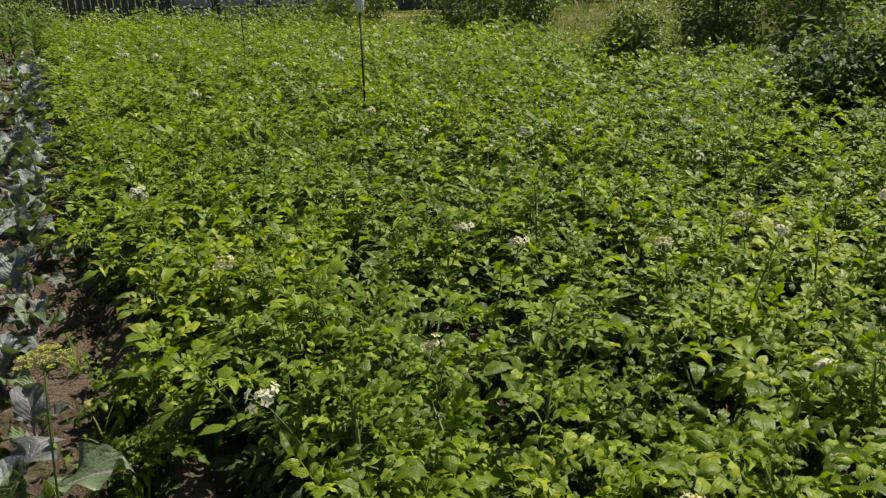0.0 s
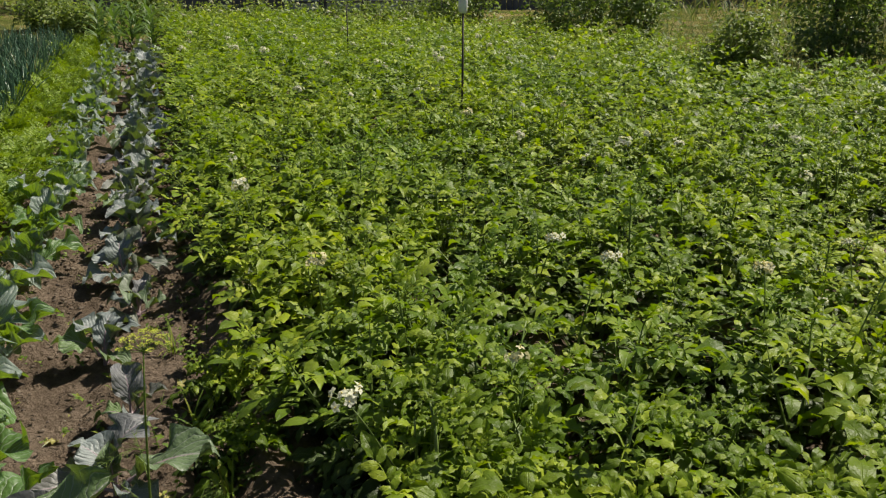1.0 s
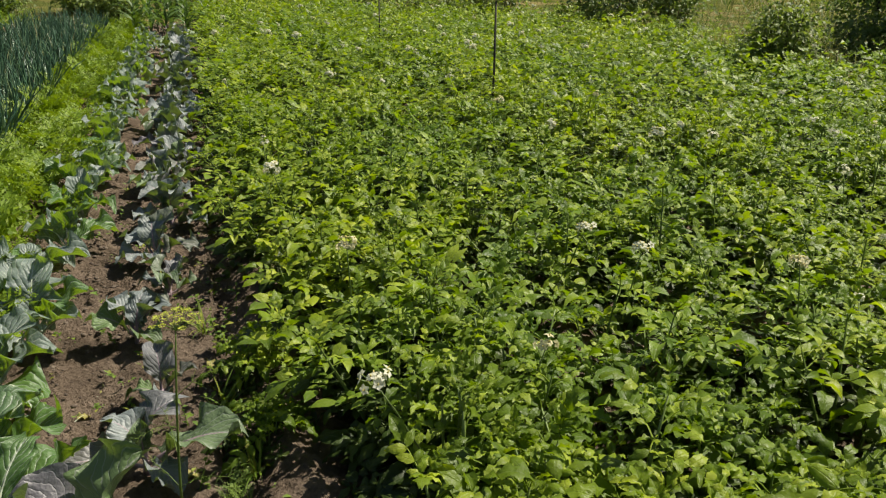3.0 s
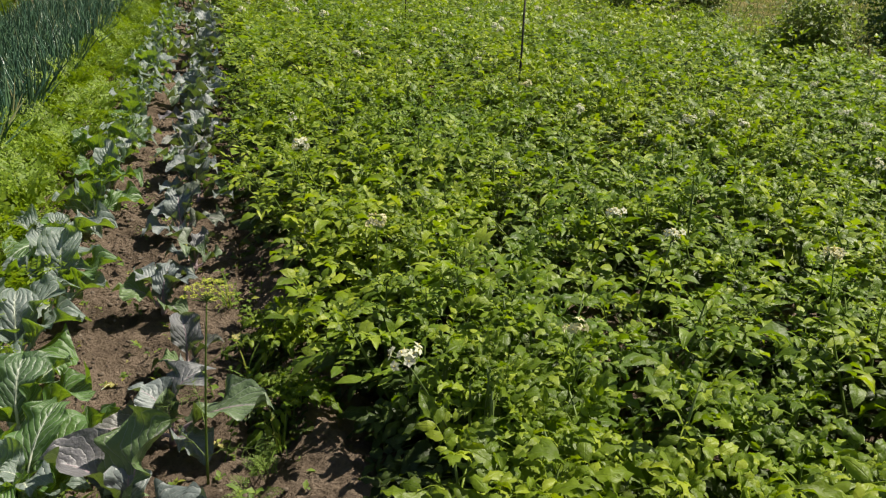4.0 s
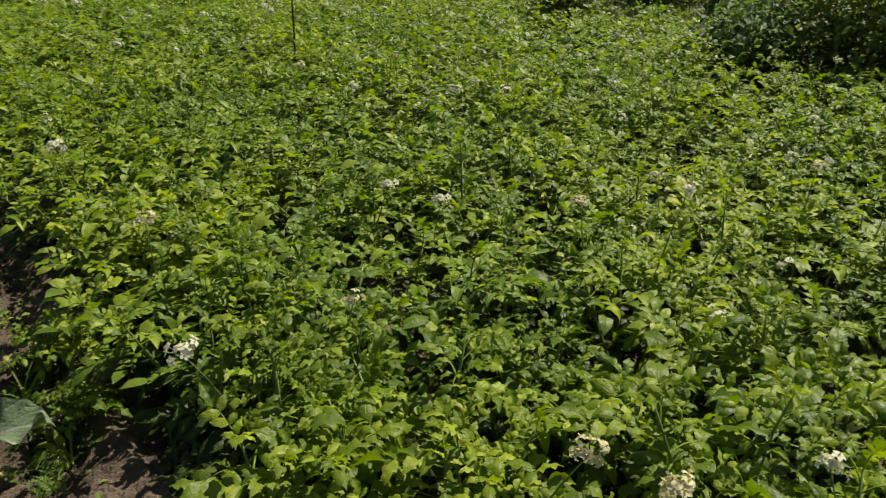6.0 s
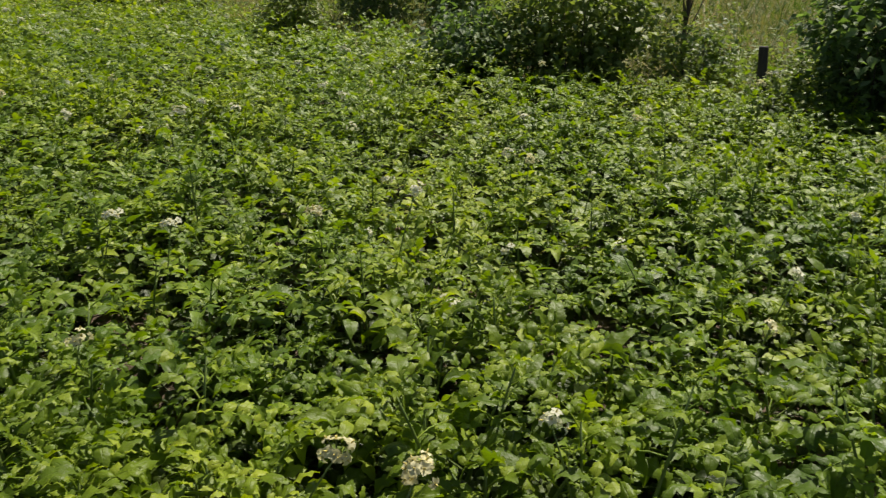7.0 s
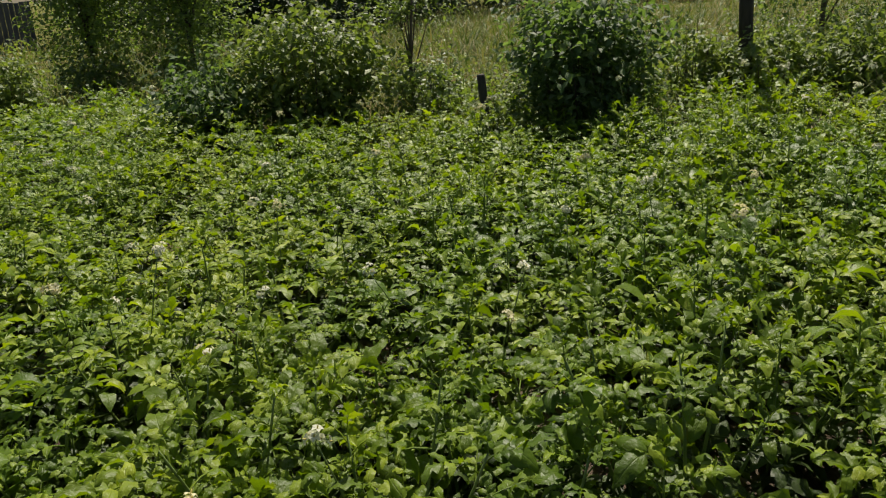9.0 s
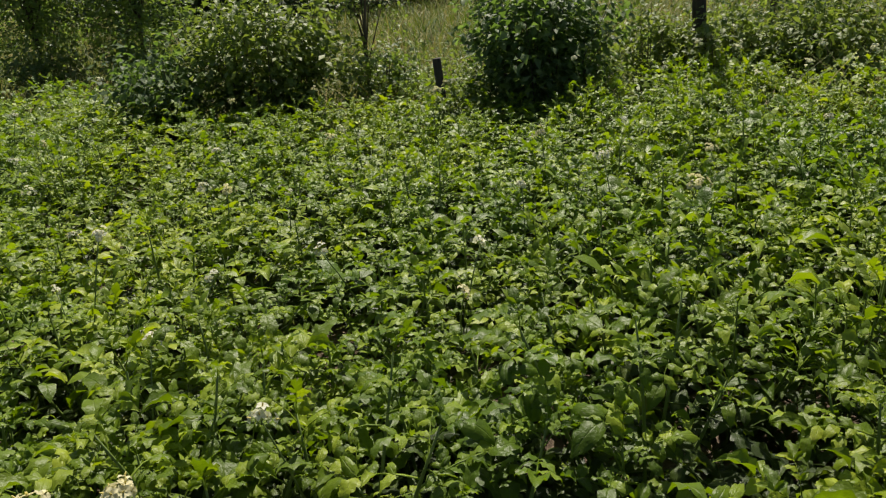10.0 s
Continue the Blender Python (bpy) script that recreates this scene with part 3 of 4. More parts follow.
def height_at(p):
    """The canopy's height: lower at the bed's near end, with humps."""
    u = p.x * ROW.x + p.y * ROW.y
    v = p.x * SIDE.x + p.y * SIDE.y
    step = min(1.0, max(0.0, (u - 1.9) / 0.5)) if v < 1.3 else 1.0 + 0.9 * min(1.0, max(0.0, 1.2 - u))
    return (0.43 + 0.125 * step) + 0.10 * noise.noise(Vector((p.x * 0.9, p.y * 0.9, 0))) + 0.24 * noise.noise(Vector((p.x * 2.3, p.y * 2.3, 5)))


pr = np.random.default_rng(21)
NEAR_N, ALL_N = 30, 300
for d, p, rim in plants[:NEAR_N]:
    placed.append((p, near_potato(p, pr, height_at(p) * (1.1 if rim else 1.0), rim)))
for u, v, tall in ((2.38, 0.16, 0.24), (2.8, 0.14, 0.32)):
    shoot = near_potato(P(u, v), pr, tall)
    shoot.scale = (0.55, 0.55, 0.7)

variants = []
for k in range(9):
    green, woody = baked_potato(pr, MID_LEAVES, 3, 0.52, 6, 5, 7)
    root = thing("potato_plant", Matrix(), "leafy green potato plant in the dense bed", "potato plant", "potato plants in the bed")
    part("foliage", green.mesh("potato_foliage", MATURE_SHADED, YOUNG_LIT), root)
    for w in woody:
        part("stem", w.mesh("potato_stem", POTATO_STEM), root)
    variants.append(root)
for i, (d, p, rim) in enumerate(plants[NEAR_N:ALL_N]):
    s = height_at(p) / 0.52
    m = Matrix.Translation(p) @ tilt(rim) @ Matrix.Rotation(pr.uniform(0, 6.28), 4, "Z") @ Matrix.Diagonal((1.1, 1.1, s, 1))
    if i < len(variants):
        root = variants[i]
        root.matrix_basis = m
    else:
        root = copy_thing(variants[i % 9], Matrix.Translation(p) @ tilt(rim) @ Matrix.Rotation(pr.uniform(0, 6.28), 4, "Z"))
        root.scale = (1.1, 1.1, s)
    placed.append((p, root))

far_green, far_flowers = Geo(), Geo()
far_kinds = [baked_potato(pr, FAR_LEAVES, 3, 0.52, 6, 3, 6)[0].merged() for k in range(8)]
bins = [[] for k in far_kinds]
for d, p, rim in plants[ALL_N:]:
    bins[int(pr.integers(8))].append(np.array(Matrix.Translation(p) @ Matrix.Rotation(pr.uniform(0, 6.28), 4, "Z") @ Matrix.Diagonal((1.2, 1.2, height_at(p) / 0.52, 1))))
for kind, mats in zip(far_kinds, bins):
    far_green.many(kind, np.array(mats))
stuff("far_potato_plants", far_green, "dense green potato foliage at the far end of the bed", "potato plants", MATURE_SHADED, YOUNG_LIT)
for d, p, rim in plants[ALL_N:]:
    if pr.uniform(0, 1) < 0.17:
        far_flowers.join(FLOWERS[int(pr.integers(5))], Matrix.Translation(p + Vector((pr.uniform(-0.2, 0.2), pr.uniform(-0.2, 0.2), height_at(p) + 0.1))) @ Matrix.Diagonal((1.15, 1.15, 1.15, 1)))
stuff("far_potato_flowers", far_flowers, "scattered white potato flowers over the far foliage", "potato flowers", PETAL, ANTHER, POTATO_STEM)


def flower_on(at, kind, wilted=False, size=1.1, split=False):
    """A flower cluster at a place, on a stalk from the nearest plant."""
    at = Vector(at)
    p, root = min(placed, key=lambda q: (q[0] - at).to_2d().length)
    inv = root.matrix_basis.inverted()
    tip, foot = inv @ at, inv @ (p + (at - p) * 0.35)
    foot.z = tip.z * 0.55
    me = STALK_MESH[kind] if split else (WILTED_MESH if wilted else FLOWER_MESH)[kind]
    fl = part("inflorescence", me, root, Matrix.Translation(tip) @ Matrix.Rotation(uni(0, 6), 4, "Z") @ Matrix.Diagonal((size, size, size / root.scale.z, 1)), "withered cream flowers" if wilted else "white flowers with yellow centres")
    if split:
        for k, m in CLUSTERS[kind][1]:
            part("flower", (WILTED_HEAD if wilted else HEAD_MESH)[k], fl, m)
    part("flower_stalk", tube([foot, foot.lerp(tip, 0.6) + Vector((0, 0, 0.01)), tip], [0.003, 0.0024, 0.0018], 5).mesh("flower_stalk", POTATO_STEM), root)
    return fl


for x, y, z, kind, wilted in (
    (-1.427, 3.228, 0.664, 0, 0), (-0.459, 1.677, 0.569, 2, 0), (-0.046, 2.078, 0.526, 3, 1), (0.02, 3.093, 0.552, 1, 0), (0.766, 2.686, 0.635, 1, 1),
    (0.344, 4.543, 0.653, 0, 0), (0.693, 4.965, 0.565, 1, 0), (1.008, 1.836, 0.596, 1, 0), (0.527, 1.237, 0.595, 0, 1), (0.641, 1.019, 0.68, 0, 1),
    (1.784, 2.144, 0.592, 4, 0), (1.451, 2.373, 0.523, 4, 0), (3.12, 1.383, 0.682, 2, 1), (2.216, 1.716, 0.6, 4, 0), (0.991, 1.135, 0.644, 3, 0), (1.958, 1.529, 0.531, 4, 1),
):
    flower_on((x, y, z + 0.025), kind, bool(wilted), 1.15, True)
for p, root in placed[40:]:
    if uni(0, 1) < 0.22:
        flower_on(p + Vector((uni(-0.15, 0.15), uni(-0.15, 0.15), height_at(p) + uni(0.05, 0.12))), int(rng.integers(5)), uni(0, 1) < 0.35, uni(0.8, 1.1))


# ---- cabbages ----
def cabbage_leaf(r, purple):
    """A broad round-tipped leaf that arches back, bulging between its side veins, ruffled at the rim, with a thick midrib on a stalk along +x."""
    g = Geo()
    nl, nw = 26, 14
    stalk = r.uniform(0.04, 0.08)
    L = r.uniform(0.2, 0.27)
    W = L * (r.uniform(0.62, 0.78) if purple else r.uniform(0.6, 0.8))
    t = np.linspace(0, 1, nl + 1)
    w = np.sin(np.pi * t ** 1.2) ** 0.62
    w[0], w[-1] = 0.1, 0.12
    ang = r.uniform(0.35, 0.7) - r.uniform(0.7, 1.9) * t ** 1.3
    x = np.concatenate(([0], np.cumsum(np.cos(ang[:-1])))) * L / nl
    z = np.concatenate(([0], np.cumsum(np.sin(ang[:-1])))) * L / nl
    S, T = np.meshgrid(np.linspace(-1, 1, nw + 1), t)
    A, sign, half = np.abs(S), np.sign(S), 0.5 * W * w[:, None]
    ph = r.uniform(0, 6.28, 5)
    cup = r.uniform(0.0, 0.75)
    bulge = np.abs(np.sin((T - 0.45 * A) * 25)) ** 0.7 * np.minimum(1, A * 5) * (1 - 0.5 * A)
    ruffle = A ** 2.5 * (np.sin(T * 10 + sign * 1.7 + ph[0]) + 0.6 * np.sin(T * 19 + sign * 0.8 + ph[1]) + 0.35 * np.sin(T * 31 + sign + ph[4]))
    Z = z[:, None] + half * (cup * A ** 1.6) + 0.006 * bulge + 0.03 * ruffle + 0.014 * np.sin(T * 5 + ph[2]) * S * A
    Y = S * half * (1 - 0.1 * abs(cup)) * (1 + 0.05 * A ** 3 * (np.sin(T * 11 + sign * 2 + ph[2]) + 0.6 * np.sin(T * 23 + ph[3])))
    X = x[:, None] + 0.05 * L * A ** 2 * T + 0.006 * A ** 2 * np.sin(T * 13 + ph[3]) - np.sin(ang)[:, None] * half * cup * A ** 1.6
    v = np.stack([X, Y, Z], -1).reshape(-1, 3)
    i = np.arange(nl)[:, None] * (nw + 1) + np.arange(nw)[None]
    leaf = Geo()
    leaf.add(v, np.stack([i, i + nw + 1, i + nw + 2, i + 1], -1).reshape(-1, 4), np.stack([(S + 1) / 2, T], -1).reshape(-1, 2))
    g.join(leaf, Matrix.Translation((stalk * math.cos(0.4), 0, stalk * math.sin(0.4))))
    mid = v.reshape(nl + 1, nw + 1, 3)[:, nw // 2]
    pts = [(0, 0, 0)] + [(stalk * math.cos(0.4) + px, py, stalk * math.sin(0.4) + pz - 0.0005) for px, py, pz in mid[:22:3]]
    g.join(tube(pts, [0.008, 0.0075, 0.0062, 0.0052, 0.0042, 0.0032, 0.0024, 0.002, 0.0016][:len(pts)], 6, False), Matrix())
    g.s[-1][:] = 1
    return g


cr = np.random.default_rng(31)
GREEN_LEAVES = [cabbage_leaf(cr, False).mesh("cabbage_leaf", CABBAGE, PALE_RIB) for k in range(10)]
RED_LEAVES = [cabbage_leaf(cr, True).mesh("red_cabbage_leaf", RED_CABBAGE, RED_RIB) for k in range(10)]


def cabbage(u, v, red, size, leaves, fan=None):
    root = thing("red_cabbage" if red else "cabbage", Matrix.Translation(P(u, v)) @ Matrix.Rotation(0.0 if fan else uni(0, 6.28), 4, "Z") @ Matrix.Diagonal((size, size, size, 1)),
                 "young red cabbage with waxy grey-purple leaves on bare soil" if red else "leafy green cabbage with pale waxy leaves on bare soil", "cabbage", "row of red cabbages" if red else "row of green cabbages")
    part("stalk", tube([(0, 0, -0.03), (0.003, 0, 0.02), (0, 0.003, 0.06)], [0.015, 0.013, 0.008], 7).mesh("stalk", RED_RIB if red else PALE_RIB), root)
    pool = RED_LEAVES if red else GREEN_LEAVES
    if fan is None:
        fan = [(math.degrees(k * 2.4 + uni(-0.3, 0.3)), 0.1 + 1.0 * k / leaves + uni(-0.3, 0.4), uni(0.7, 1.2) * (1 - 0.25 * k / leaves)) for k in range(leaves)]
    for az, el, s in fan:
        part("leaf", pool[int(rng.integers(10))], root, rot(radians(az), el, uni(-0.25, 0.25), (0, 0, 0.02 + 0.03 * el), s * uni(0.95, 1.05)))
    return root


RED_FANS = (
    (3.28, -0.33, ((200, 0.45, 1.0), (170, 0.7, 0.95), (95, 1.0, 0.9), (20, 0.75, 1.0), (60, 0.9, 0.7), (330, 0.2, 0.7))),
    (2.75, -0.21, ((130, 1.2, 0.75), (200, 0.15, 0.6), (10, 0.55, 0.65), (300, 0.3, 0.45))),
    (2.31, -0.25, ((180, 0.85, 0.95), (60, 0.95, 1.1), (215, 0.1, 1.0), (10, 0.25, 1.25), (330, 0.0, 0.8), (110, 1.2, 0.6))),
    (1.87, -0.33, ((50, 1.1, 1.2), (200, 0.8, 1.1), (240, 0.3, 1.1), (150, 0.8, 1.0), (0, 0.3, 0.9), (300, 0.5, 1.0), (100, 1.3, 0.8))),
    (4.22, -0.28, ((190, 0.6, 1.0), (120, 1.0, 1.0), (60, 0.9, 1.0), (10, 0.35, 1.15), (230, 0.2, 1.0), (300, 0.3, 0.8))),
)
GREEN_FANS = (
    (3.38, -0.75, ((190, 0.5, 1.1), (150, 0.85, 1.1), (110, 1.1, 1.0), (50, 0.9, 1.1), (15, 0.6, 1.0), (350, 0.3, 0.9), (230, 0.2, 1.0), (290, 0.2, 0.8))),
    (2.89, -0.83, ((20, 0.55, 1.15), (60, 0.8, 1.1), (120, 1.0, 1.0), (170, 0.8, 1.1), (200, 0.5, 1.1), (340, 0.3, 1.1), (260, 0.3, 1.0), (300, 0.4, 0.9))),
    (2.35, -0.72, ((15, 0.4, 1.1), (60, 0.8, 1.05), (110, 1.0, 1.0), (180, 0.7, 1.1), (220, 0.3, 1.0), (330, 0.1, 1.0), (280, 0.3, 0.9))),
)
for u, v, fan in RED_FANS:
    cabbage(u, v, True, 0.92, 0, fan)
for u, v, fan in GREEN_FANS:
    cabbage(u, v, False, 1.08, 0, fan)
for u, v, s, n in ((1.98, -0.64, 1.08, 14), (1.5, -0.6, 1.05, 12), (3.96, -0.85, 1.1, 9), (4.49, -0.75, 1.1, 9)):
    cabbage(u, v, False, s, n)
cabbage(3.75, -0.2, True, 0.85, 7)
u = 4.82
while u < 14.6:
    cabbage(u, -0.24 + uni(-0.06, 0.06), True, uni(0.95, 1.2), 9)
    cabbage(u + 0.2, -0.76 + uni(-0.06, 0.06), False, uni(0.9, 1.15), 8)
    u += uni(0.38, 0.48)


# ---- carrots ----
def carrot_frond(r):
    """A lacy leaf: side branches along an arching stalk, each set with narrow leaflets."""
    g = Geo()
    pts = arc((0, 0, 0), 0, 1.3, 0.38, r.uniform(0.5, 1.6), 10)
    g.join(tube(pts[::2], [0.0024, 0.0022, 0.002, 0.0016, 0.0012, 0.0008], 3, False), Matrix())
    v, f = [], []
    for i in range(4, 11):
        d = (pts[i] - pts[i - 1]).normalized()
        for s in (-1, 1):
            w = 0.115 * (1.22 - i / 10)
            out = (Vector((0, s, 0)) + d * 0.55 + Vector((0, 0, r.uniform(-0.25, 0.3)))).normalized()
            up = out.cross(d).normalized()
            for k in range(4):
                p = pts[i] + out * w * (k + 1) / 4
                for q in (-1, 1):
                    a = (out * 0.8 + d * q * 0.9 + up * r.uniform(-0.5, 0.5)).normalized()
                    L = w * r.uniform(0.32, 0.5)
                    c = a.cross(up + out * r.uniform(-0.4, 0.4)).normalized() * L * 0.26
                    n = len(v)
                    v += [tuple(p), tuple(p + a * L * 0.55 + c), tuple(p + a * L), tuple(p + a * L * 0.55 - c)]
                    f.append((n, n + 1, n + 2, n + 3))
    g.add(v, f)
    return g


kr = np.random.default_rng(41)
fronds = [carrot_frond(kr) for k in range(5)]


def frond_clumps(g, spots, low, high):
    """Plants of seven fronds each that spread from one crown."""
    for f in fronds:
        at = np.repeat(np.array(spots), 2, 0)[kr.permutation(2 * len(spots))[: int(1.5 * len(spots))]]
        n = len(at)
        s = kr.uniform(low, high, n)
        g.many(f, rots(kr.uniform(0, 6.28, n), kr.uniform(-0.35, 0.3, n), kr.uniform(-0.3, 0.3, n), at + kr.normal(0, 0.012, (n, 3)) * np.array([1, 1, 0]), s))


def carrots():
    g = Geo()
    spots = [tuple(P(u + uni(-0.05, 0.05), c + uni(-0.08, 0.08), -0.01)) for c in (-1.08, -1.36) for u in np.concatenate([np.arange(1.0, 6.0, 0.17), np.arange(6.0, 16.5, 0.26)])]
    frond_clumps(g, spots, 0.65, 1.3)
    stuff("carrot_tops", g, "feathery bright green carrot tops in two thick rows", "carrots", CARROT)


carrots()


def herb_bed():
    g = Geo()
    frond_clumps(g, [tuple(P(uni(3.5, 16.5), uni(-4.8, -3.0))) for k in range(75)], 1.3, 2.2)
    stuff("herb_bed", g, "loose yellow-green herbs behind the onion bed", "herbs", CARROT)


herb_bed()


# ---- onions ----
def onion_leaf(r):
    L = r.uniform(0.4, 0.6)
    return tube(arc((0, 0, 0), 0, 1.3, L, r.uniform(-0.2, 0.75), 6), [0.006, 0.0105, 0.011, 0.0095, 0.0075, 0.0045, 0.001], 5, False)


ONION_LEAVES = [onion_leaf(kr) for k in range(8)]
ONION_MESH = [g.mesh("onion_leaf", ONION) for g in ONION_LEAVES]


def onion_poses():
    return [(int(rng.integers(8)), rot(k * 2.4 + uni(-0.4, 0.4), uni(-0.25, 0.2), uni(-0.1, 0.1), (0, 0, 0), uni(0.8, 1.1))) for k in range(7)]


def onion_bed():
    spots = [(u + uni(-0.03, 0.03), v + uni(-0.03, 0.03)) for v in np.arange(-2.75, -1.5, 0.2) for u in np.concatenate([np.arange(2.0, 7.0, 0.13), np.arange(7.0, 16.0, 0.2)])]
    spots.sort(key=lambda q: q[0] - q[1])
    for u, v in spots[:64]:
        root = thing("onion_plant", Matrix.Translation(P(u, v, -0.01)) @ Matrix.Rotation(uni(0, 6), 4, "Z"), "blue-green onion plant with upright tubular leaves", "onion", "onions in the bed")
        for k, m in onion_poses():
            part("leaf", ONION_MESH[k], root, m)
    g = Geo()
    for u, v in spots[64:]:
        for k, m in onion_poses():
            g.join(ONION_LEAVES[k], Matrix.Translation(P(u, v, -0.01)) @ m)
    stuff("far_onions", g, "dense blue-green onion leaves in the farther bed", "onions", ONION)


onion_bed()


# ---- dill ----
def dill(at, top, size=1.0):
    """A tall thin stem with a flat yellow umbel and thread-like leaves."""
    at, top = Vector(at), Vector(top)
    h = top.z - at.z
    root = thing("dill_plant", Matrix.Translation(at), "tall flowering dill with a flat yellow umbel", "dill", "flowering dill")
    tip = top - at
    pts = [Vector((tip.x * t ** 1.5, tip.y * t ** 1.5, tip.z * t)) for t in np.linspace(0, 0.93, 7)]
    part("stem", tube(pts, [0.005, 0.0048, 0.0044, 0.004, 0.0036, 0.003, 0.0024], 6).mesh("dill_stem", DILL), root)
    heads = Geo()
    floret = blade(0.0055, 0.0042, 2, 1, 0.0, 0.4)
    for k in range(22):
        rad = 0.062 * size * math.sqrt((k + 0.5) / 22)
        az = k * 2.4
        end = Vector((tip.x + rad * math.cos(az), tip.y + rad * math.sin(az), tip.z - 4.0 * rad * rad + uni(-0.004, 0.004)))
        mid = pts[-1].lerp(end, 0.55) + Vector((math.cos(az), math.sin(az), 0)) * rad * 0.14
        heads.join(tube([pts[-1], mid, end], [0.0011, 0.0009, 0.0007], 3, False), Matrix())
        heads.s[-1][:] = 1
        for q in range(16):
            a2, r2 = q * 2.4, 0.0075 * size * math.sqrt((q + 0.5) / 16)
            heads.join(floret, rot(a2, uni(-0.2, 0.9), uni(-0.5, 0.5), end + Vector((r2 * math.cos(a2), r2 * math.sin(a2), 0.004 - 12 * r2 * r2)), size))
    part("umbel", heads.mesh("umbel", UMBEL, DILL), root, None, "yellow-green flower umbel")
    for k in range(5):
        g = Geo()
        p0 = pts[1 + k % 4]
        az = k * 2.3
        line = arc(p0, az, 0.8, 0.16 * size, 0.8, 6)
        g.join(tube(line[::2], [0.0015, 0.0012, 0.001, 0.0007], 3, False), Matrix())
        for i in range(2, 7):
            for q in range(5):
                a2 = az + uni(-1.6, 1.6)
                g.join(tube(arc(line[i], a2, uni(-0.2, 0.9), uni(0.02, 0.05), 0.3, 2), [0.0007, 0.0006, 0.0003], 3, False), Matrix())
        part("leaf", g.mesh("dill_leaf", DILL), root)
    return root


dill((-1.11, 1.73, 0), (-1.096, 1.797, 0.665), 1.15)
for u, v, h in ((4.55, -1.75, 0.72), (5.3, -1.62, 0.66), (5.1, -2.1, 0.8), (6.6, -1.7, 0.75), (7.6, -2.3, 0.8), (3.9, -1.3, 0.55)):
    dill(P(u, v), P(u + uni(-0.05, 0.05), v + uni(-0.05, 0.05), h), uni(0.9, 1.2))


# ---- weeds and clods on the bare soil ----
def seedlings():
    g = Geo()
    frond_clumps(g, [tuple(P(u, v)) for u, v in ((1.95, -0.02), (2.05, 0.05), (1.98, -0.6))], 0.2, 0.36)
    stuff("dill_seedlings", g, "feathery young dill between the cabbages", "dill", DILL)


seedlings()


def soil_litter():
    g = Geo()
    leaf = [blade(0.03, 0.018, 2, 2, 0.3, 0.5), blade(0.022, 0.016, 2, 2, 0.2, 0.9)]
    for k in range(170):
        u, v = 1.3 + 5 * uni(0, 1) ** 1.6, uni(-0.68, 0.22)
        p = P(u, v, -0.005)
        for q in range(int(rng.integers(3, 8))):
            g.join(leaf[q % 2], rot(uni(0, 6.28), uni(0.0, 0.9), uni(-0.3, 0.3), p + Vector((uni(-0.015, 0.015), uni(-0.015, 0.015), uni(0.004, 0.03))), uni(0.5, 1.3)))
    for k in range(26):
        p = P(uni(1.3, 3.6), uni(-0.15, 0.12), -0.01)
        h = uni(0.05, 0.16)
        lean = uni(0, 6.28)
        top = p + Vector((0.3 * h * math.cos(lean), 0.3 * h * math.sin(lean), h))
        g.join(tube([p, p.lerp(top, 0.5), top], [0.0022, 0.0018, 0.001], 3, False), Matrix())
        for q in range(9):
            t = 0.25 + 0.75 * q / 8
            g.join(leaf[q % 2], rot(q * 2.4 + lean, uni(0.0, 0.7), uni(-0.3, 0.3), p.lerp(top, t), uni(0.7, 1.5)))
    stuff("weeds", g, "small green and yellowing weeds on the bare soil", "weeds", WEED)
    bm = bmesh.new()
    bmesh.ops.create_icosphere(bm, subdivisions=1, radius=1)
    tv = np.array([tuple(v.co) for v in bm.verts])
    tf = np.array([[v.index for v in f.verts] + [f.verts[2].index] for f in bm.faces])
    bm.free()
    c = Geo()
    for k in range(4500):
        u, v = 1.2 + 6 * uni(0, 1) ** 1.5, uni(-0.95, 0.35)
        s = 0.002 + 0.015 * uni(0, 1) ** 3.5
        w = tv * (1 + 0.6 * rng.uniform(-1, 1, (len(tv), 1))) * s * np.array([1, uni(0.6, 1.2), uni(0.35, 0.7)])
        p = P(u, v, s * 0.1 + 0.05 * soil_height(u, v) - 0.004)
        c.add(w + np.array(p), tf)
    stuff("soil_clods", c, "small crumbs and clods of dry brown soil", "soil", CLOD)


soil_litter()


def grass_tuft(at, count, seed):
    """A tuft of narrow arching blades from one crown."""
    r = np.random.default_rng(seed)
    root = thing("grass_tuft", Matrix.Translation(at), "small tuft of bright green grass between the cabbages", "grass", "grass tufts")
    g = Geo()
    for k in range(count):
        leaf = blade(r.uniform(0.1, 0.22), 0.006, 5, 1, 0.0, r.uniform(0.3, 1.4), 0, 0.3, 0.6)
        g.join(leaf, rot(r.uniform(0, 6.28), r.uniform(0.8, 1.45), 0.0, (r.normal(0, 0.015), r.normal(0, 0.015), 0.0)))
    part("tuft", g.mesh("tuft", WEED), root)


for k, (u, v) in enumerate(((1.98, -0.56), (2.06, -0.62), (2.62, 0.02), (3.3, -0.05), (2.2, 0.1))):
    grass_tuft(P(u, v, -0.005), 34 if k < 2 else 16, 80 + k)


def fallen_leaf(u, v, s, k):
    root = thing("fallen_leaf", Matrix.Translation(P(u, v, 0.05 * soil_height(u, v) - 0.03 * math.exp(-(((v + 0.5) / 0.12) ** 2)) - 0.002)), "small yellowed cabbage leaf lying on the soil", "leaf", "fallen leaves")
    part("leaf_blade", FALLEN[k % 3], root, rot(1.3 + 2.1 * k, -0.12, 0.15, (0, 0, 0), s))


